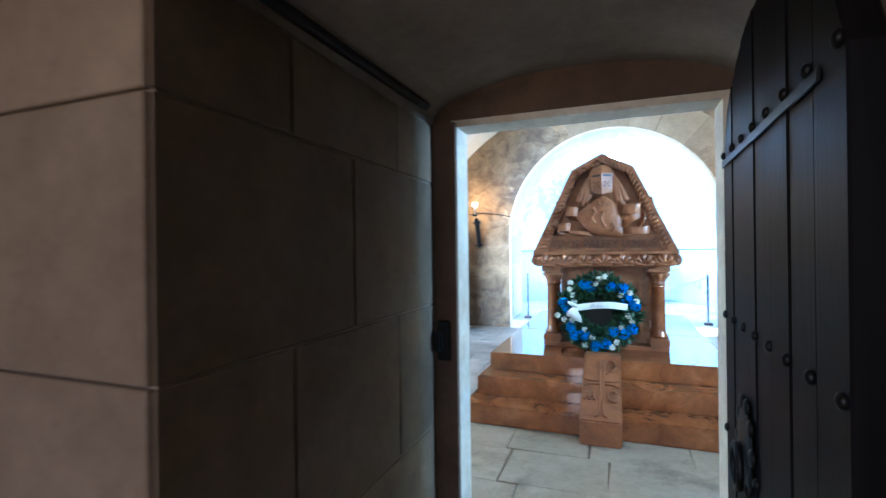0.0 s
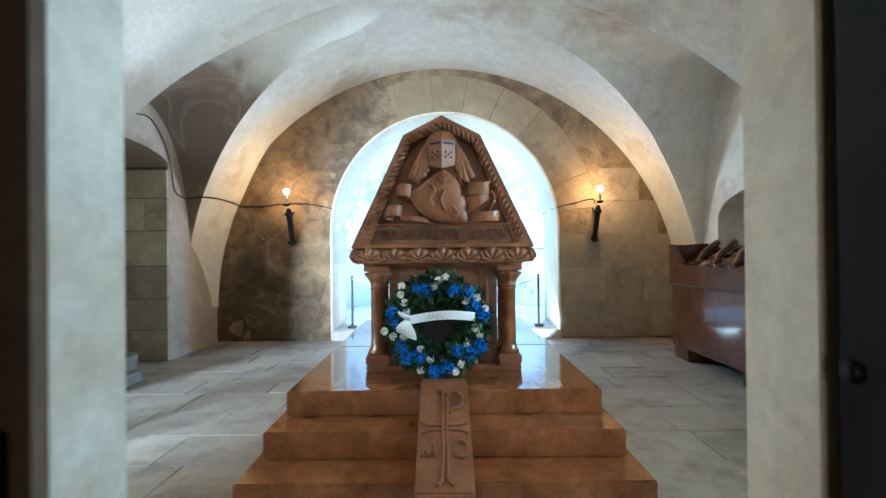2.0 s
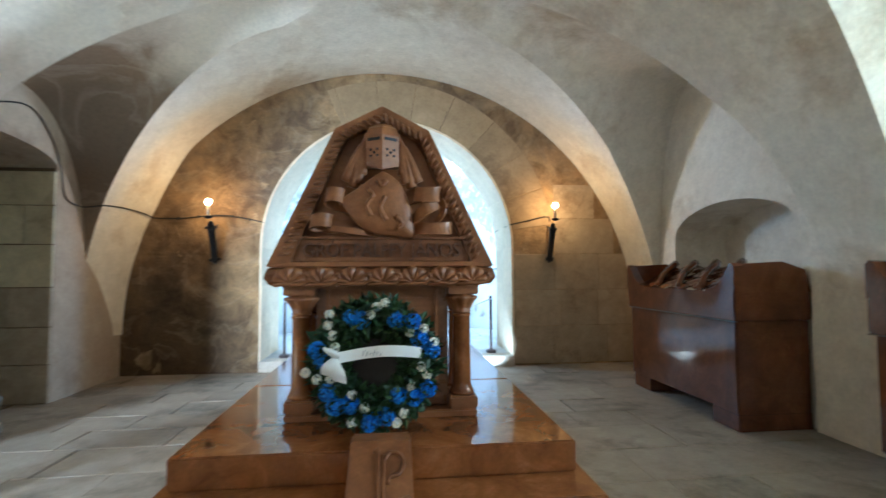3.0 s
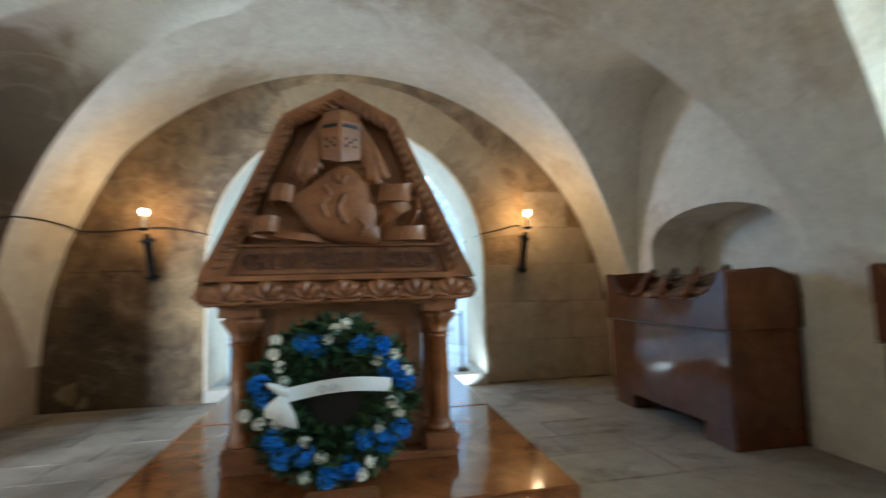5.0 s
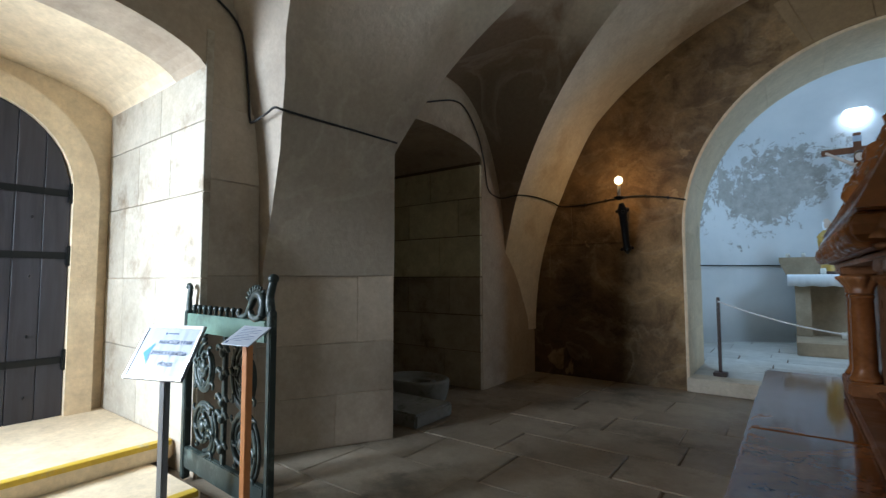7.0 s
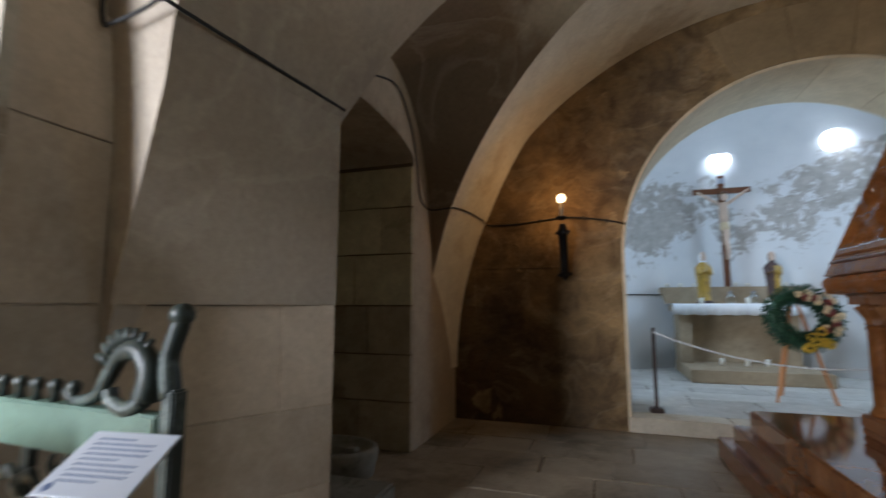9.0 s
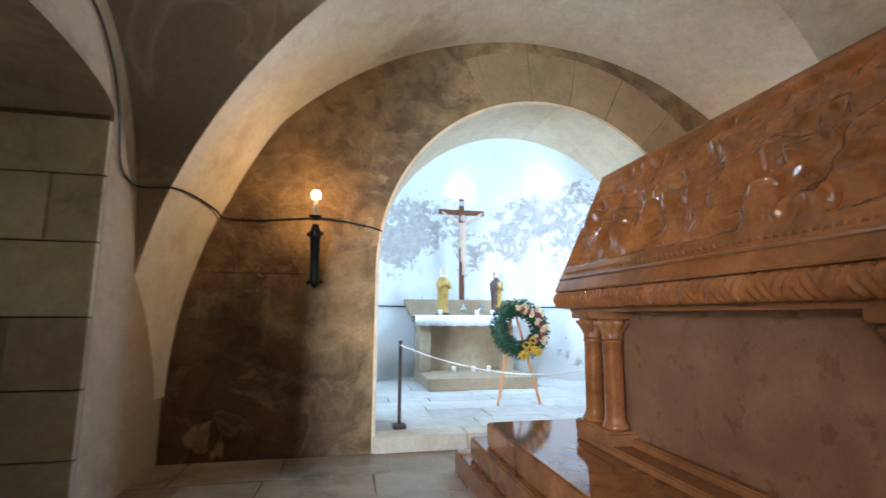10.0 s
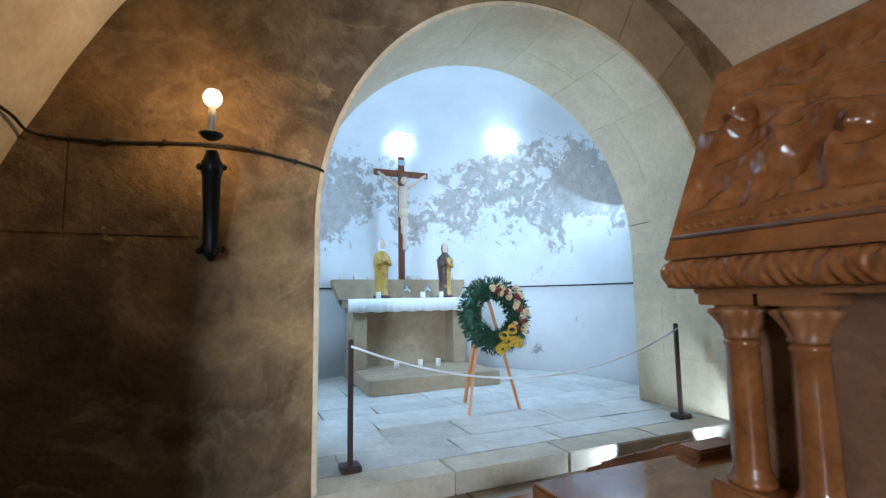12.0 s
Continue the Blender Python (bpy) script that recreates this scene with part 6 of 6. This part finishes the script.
def random_tint(m, low=0.86, high=1.1):
    """Each piece a little lighter or darker."""
    info = m.node_tree.nodes.new("ShaderNodeObjectInfo")
    link = bsdf(m).inputs["Base Color"].links[0].from_socket
    wire(m, mix(m, 1.0, link, ramp(m, info.outputs["Random"], [(0.0, (low,) * 3), (1.0, (high,) * 3)]), 'MULTIPLY'), bsdf(m).inputs["Base Color"])


MAT["pierblock"] = plaster("taupe_pier_stone", (0.47, 0.39, 0.30), (0.40, 0.325, 0.245), (0.30, 0.235, 0.17), 0.63, 0.8, 0.9, 0.25, 0.0, 0.88)
for _k in ("floor", "pierblock", "chapelfloor", "ashlar", "greenblock", "porchblock", "passblock", "voussoir"):
    if _k not in MAT:
        MAT[_k] = plaster(_k + "_stone", *{"chapelfloor": ((0.60, 0.59, 0.55), (0.48, 0.46, 0.42), (0.34, 0.31, 0.26), 0.66, 1.2, 0.55, 0.15),
                                          "ashlar": ((0.46, 0.36, 0.23), (0.38, 0.285, 0.175), (0.23, 0.16, 0.09), 0.60, 0.9),
                                          "greenblock": ((0.76, 0.70, 0.49), (0.62, 0.57, 0.38), (0.42, 0.36, 0.23), 0.60, 1.3),
                                          "porchblock": ((0.52, 0.47, 0.38), (0.43, 0.375, 0.285), (0.27, 0.21, 0.14), 0.60, 1.9),
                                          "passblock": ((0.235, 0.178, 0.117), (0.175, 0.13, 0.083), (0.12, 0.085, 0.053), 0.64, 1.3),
                                          "voussoir": ((0.56, 0.50, 0.40), (0.46, 0.40, 0.30), (0.33, 0.26, 0.18), 0.66, 1.1)}[_k])
    random_tint(MAT[_k])


def lay_floor(parent, x0, x1, y0, y1, z, depth, mat, seed):
    """Courses of slabs of uneven length across x."""
    rnd = random.Random(seed)
    y = y0
    while y < y1 - 0.01:
        h = min(rnd.uniform(0.42, 0.68), y1 - y)
        if y1 - (y + h) < 0.25:
            h = y1 - y
        x = x0
        while x < x1 - 0.01:
            w = min(rnd.uniform(0.55, 1.15), x1 - x)
            if x1 - (x + w) < 0.3:
                w = x1 - x
            j = [rnd.uniform(-0.012, 0.012) for _ in range(8)]
            q = [(x + j[0], y + j[1]), (x + w + j[2], y + j[3]), (x + w + j[4], y + h + j[5]), (x + j[6], y + h + j[7])]
            part("slab", slab_piece(q, z - depth, z + rnd.uniform(-0.004, 0.003), 0.004), mat, parent)
            x += w
        y += h


FLOOR = bpy.data.objects["floor"]
lay_floor(FLOOR, -4.4, 4.4, 2.6, 10.14, 0.0, 0.02, MAT["floor"], 11)
lay_floor(FLOOR, -5.8, -4.4, 6.75, 8.7, 0.0, 0.02, MAT["floor"], 12)
lay_floor(FLOOR, -0.75, 0.7, 1.0, 2.6, 0.0, 0.02, MAT["floor"], 13)
CHAPEL = bpy.data.objects["floor_chapel"]
for _i in range(4):
    _x = -2.0 + _i * 1.02
    part("kerb_stone", block(_x, 10.10, 0.0, _x + 1.012, 10.42, 0.162, 0.01), MAT["voussoir"], CHAPEL)
lay_floor(CHAPEL, -2.7, 2.8, 10.43, 15.0, 0.16, 0.02, MAT["chapelfloor"], 14)


def wall_block(outline, place, a, b, mat, parent, name="block"):
    bm = prism(bmesh.new(), outline, place, a, b)
    return part(name, bevelled(bm, 0.004, 1), mat, parent)


MAT["lowblock"] = plaster("damp_brown_stone", (0.50, 0.43, 0.315), (0.37, 0.31, 0.22), (0.18, 0.145, 0.10), 0.56, 1.1, 0.8)
random_tint(MAT["lowblock"])
# alcove's north face: mossy blocks
ALC = bpy.data.objects["wall_west_alcove"]
rnd = random.Random(21)
z = 0.0
for h, offset in ((0.46, 0.3), (0.45, 0.75), (0.48, 0.5), (0.52, 0.2), (0.48, 0.52), (0.42, 0.9)):
    x, first = -5.72, True
    while x < ALC_X - 0.01:
        w = min(offset if first else rnd.uniform(0.65, 0.9), ALC_X - x)
        if ALC_X - (x + w) < 0.18:
            w = ALC_X - x
        wall_block([(x + 0.005, z + 0.006), (x + w - 0.005, z + 0.006), (x + w - 0.005, z + h - 0.006), (x + 0.005, z + h - 0.006)], XZ, ALC_N - 0.036 - rnd.random() * 0.012, ALC_N + 0.01, MAT["greenblock"] if z > 1.2 else MAT["lowblock"], ALC)
        x, first = x + w, False
    z += h

bm = bmesh.new()
box(bm, -5.74, ALC_N - 0.012, 0.0, ALC_X - 0.02, ALC_N - 0.002, 2.85)
part("joint_bed", bm, MAT["joint"], ALC)

# porch reveal: large dressed blocks
PIER = bpy.data.objects["wall_west_pier"]
for (z0, z1), cuts in zip(((0.2, 0.80), (0.80, 1.38), (1.38, 2.0), (2.0, 2.52), (2.52, 3.2)), ((-6.08, -5.3, -4.28), (-6.08, -5.65, -4.99, -4.28), (-6.08, -5.66, -4.28), (-6.08, -5.4, -4.80, -4.28), (-6.08, -5.0, -4.28))):
    for x0, x1 in zip(cuts, cuts[1:]):
        wall_block([(x0 + 0.003, z0 + 0.003), (x1 - 0.003 + (0.012 if x1 > -4.3 else 0), z0 + 0.003), (x1 - 0.003 + (0.012 if x1 > -4.3 else 0), z1 - 0.003), (x0 + 0.003, z1 - 0.003)], XZ, 5.345, 5.40, MAT["porchblock"], PIER)

# pier's oblique face and the wall strip beside it: large blocks
_f0, _f1 = Vector((-4.30, 5.80)), Vector((-3.74, 6.765))
_fd = (_f1 - _f0).normalized()
_fn = Vector((_fd.y, -_fd.x))


def FACE(u, v, w):
    p = _f0 + _fd * u + _fn * w
    return (p.x, p.y, v)


_fl = (_f1 - _f0).length
for z0, z1, cuts in ((0.0, 0.42, (0.0, 0.62, _fl)), (0.42, 0.84, (0.0, _fl)), (0.84, 1.40, (0.0, 0.80, _fl))):
    for u0, u1 in zip(cuts, cuts[1:]):
        wall_block([(u0 + 0.003, z0 + 0.003), (u1 - 0.003, z0 + 0.003), (u1 - 0.003, z1 - 0.003), (u0 + 0.003, z1 - 0.003)], FACE, -0.02, 0.006, MAT["pierblock"], PIER)
for z0, z1 in ((0.0, 0.72), (0.72, 1.40), (1.40, 2.1), (2.1, 2.66)):
    wall_block([(5.374, z0 + 0.003), (5.79, z0 + 0.003), (5.79, z1 - 0.003), (5.374, z1 - 0.003)], YZ, -4.30, -4.274, MAT["pierblock"], PIER)

# passage walls: tall courses
PASS = bpy.data.objects["wall_passage"]
for side, xw in ((-1, PW0), (1, PW1)):
    for r, (z0, z1) in enumerate(((0.0, 0.2), (0.2, 0.8), (0.8, 1.40), (1.40, 2.0), (2.0, 2.29))):
        cuts = (0.985, 1.75, 2.525) if r % 2 else (0.985, 1.42, 2.1, 2.525)
        for y0, y1 in zip(cuts, cuts[1:]):
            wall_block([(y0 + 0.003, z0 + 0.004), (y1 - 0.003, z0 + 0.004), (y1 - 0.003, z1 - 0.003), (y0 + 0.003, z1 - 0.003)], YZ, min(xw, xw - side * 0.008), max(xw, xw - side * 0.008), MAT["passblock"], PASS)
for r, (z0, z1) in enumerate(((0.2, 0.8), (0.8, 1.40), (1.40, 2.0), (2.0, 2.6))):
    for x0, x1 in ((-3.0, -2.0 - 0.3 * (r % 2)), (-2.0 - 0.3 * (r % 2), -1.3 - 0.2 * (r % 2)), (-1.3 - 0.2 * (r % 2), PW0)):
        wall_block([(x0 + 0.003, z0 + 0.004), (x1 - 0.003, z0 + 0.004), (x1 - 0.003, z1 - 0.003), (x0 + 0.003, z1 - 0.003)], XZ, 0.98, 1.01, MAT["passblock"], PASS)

MAT["archstone"] = plaster("ochre_arch_stone", (0.43, 0.305, 0.165), (0.33, 0.23, 0.12), (0.21, 0.138, 0.07), 0.6, 0.9)
random_tint(MAT["archstone"])
# voussoirs round the great arch and ashlar beside it
NORTH = bpy.data.objects["wall_north"]
rnd = random.Random(31)


a = 8.0
while a < 112:
    w = min(rnd.uniform(13.5, 17.5), 112 - a)
    a0, a1 = a + 0.12, a + w - 0.12
    r1 = 0.70
    pts = arc(ARCH_X, ARCH_Z, ARCH_R + 0.004, ARCH_R + 0.004 + RISE, a0, a1, 4) + [(x, min(z, main_height(x) + 0.03)) for x, z in arc(ARCH_X, ARCH_Z, ARCH_R + r1, ARCH_R + r1, a1, a0, 4)]
    wall_block(pts, XZ, Y_NORTH - 0.010, Y_NORTH + 0.01, MAT["archstone"], NORTH, "voussoir")
    a += w
for side in (1, -1):
    z = 0.02
    for r, h in enumerate((0.62, 0.60, 0.60, 0.60, 0.58)):
        inner = ARCH_R + 0.006
        zz = z + h
        if zz > ARCH_Z + 0.3:
            inner = ARCH_R + 0.70
        edge = math.sqrt(max(0.0, R_MAIN ** 2 - max(0.0, zz - Z_MAIN) ** 2)) + 0.02
        x = inner
        while x < edge - 0.05:
            w = min(rnd.uniform(0.6, 1.1), edge - x)
            if edge - (x + w) < 0.2:
                w = edge - x
            p = [(ARCH_X + side * (x + 0.003), z + 0.003), (ARCH_X + side * (x + w - 0.003), z + 0.003), (ARCH_X + side * (x + w - 0.003), zz - 0.003), (ARCH_X + side * (x + 0.003), zz - 0.003)]
            if side > 0 or r in (2, 3) and rnd.random() < 0.6:
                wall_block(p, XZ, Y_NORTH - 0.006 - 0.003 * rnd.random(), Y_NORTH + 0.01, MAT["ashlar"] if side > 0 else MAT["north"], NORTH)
            x += w
        z += h

# large dressed stones of the arch lining
LINING = bpy.data.objects["trim_arch"]
MAT["liningstone"] = plaster("arch_lining_stone", (0.76, 0.645, 0.45), (0.67, 0.555, 0.375), (0.43, 0.35, 0.25), 0.68, 1.4, 0.9, 0.25, 0.0, 0.9)
random_tint(MAT["liningstone"], 0.93, 1.05)
a, row = 0.0, 0
while a < 179.9:
    w = min(rnd.uniform(17.0, 23.0), 180 - a)
    if 180 - (a + w) < 9:
        w = 180 - a
    cut = 10.62 + 0.22 * (row % 2) + rnd.uniform(-0.05, 0.05)
    for y0, y1 in ((Y_NORTH - 0.004, cut), (cut, WALL_B + 0.008)):
        pts = arc(ARCH_X, ARCH_Z, ARCH_R - 0.029, ARCH_R - 0.029 + RISE, a + 0.07, a + w - 0.07, 5) + arc(ARCH_X, ARCH_Z, ARCH_R - 0.037, ARCH_R - 0.037 + RISE, a + w - 0.07, a + 0.07, 5)
        part("lining_stone", prism(bmesh.new(), pts, XZ, y0 + 0.002, y1 - 0.002), MAT["liningstone"], LINING)
    a, row = a + w, row + 1
for side in (-1, 1):
    for row, (z0, z1) in enumerate(((0.165, 0.72), (0.72, 1.34), (1.34, 1.948))):
        cut = 10.70 + 0.2 * (row % 2)
        for y0, y1 in ((Y_NORTH - 0.004, cut), (cut, WALL_B + 0.008)):
            x0, x1 = sorted((ARCH_X + side * (ARCH_R - 0.029), ARCH_X + side * (ARCH_R - 0.037)))
            part("lining_stone", block(x0, y0 + 0.002, z0 + 0.002, x1, y1 - 0.002, z1 - 0.002, 0), MAT["liningstone"], LINING)

# oculi of the apse: round windows with a stone rim
MAT["oculus"] = material("daylit_pane", (0.9, 0.95, 1.0), 0.3)
bsdf(MAT["oculus"]).inputs["Emission Color"].default_value = (0.85, 0.93, 1.0, 1)
bsdf(MAT["oculus"]).inputs["Emission Strength"].default_value = 22
for _n, (_x, _y, _z) in enumerate(((0.09, 14.66, 4.25), (1.72, 13.92, 4.25))):
    t = thing("window_%d" % (_n + 1), "small bright round window high in the apse wall", "window")
    t["kind"] = "structure"
    way = Vector((_x - AP_X, _y - AP_Y, 0.9)).normalized()
    c = Vector((_x, _y, _z)) - way * 0.06
    m = look(c, c - way)
    bm = lathe(bmesh.new(), [(0.19, 0.0), (0.19, 0.012), (0.02, 0.014)], 28, m @ pose(0, 0, -0.004))
    part("pane", bm, MAT["oculus"], t, "", True)


def floor_spot(place, target):
    t = thing("floor_spotlight", "small black floor spotlight standing behind the tomb", "spotlight", (place[0], place[1], 0.0), "floor spotlights")
    part("foot", block(-0.06, -0.05, 0.0, 0.06, 0.05, 0.015, 0.004), MAT["iron"], t)
    d = (Vector(target) - Vector(place)).normalized()
    m = Matrix.Translation((0, 0, place[2])) @ look((0, 0, 0), d)
    bm = lathe(bmesh.new(), [(0.03, 0.02), (0.045, 0.03), (0.045, 0.10), (0.02, 0.12)], 14, m)
    part("housing", bm, MAT["iron"], t, "", True)
    bm = bmesh.new()
    tube(bm, [(0, 0, 0.01), (0, 0, 0.09)], 0.008, 6)
    part("stem", bm, MAT["iron"], t)


for _a, _b in FLOOR_SPOTS:
    floor_spot(_a, _b)
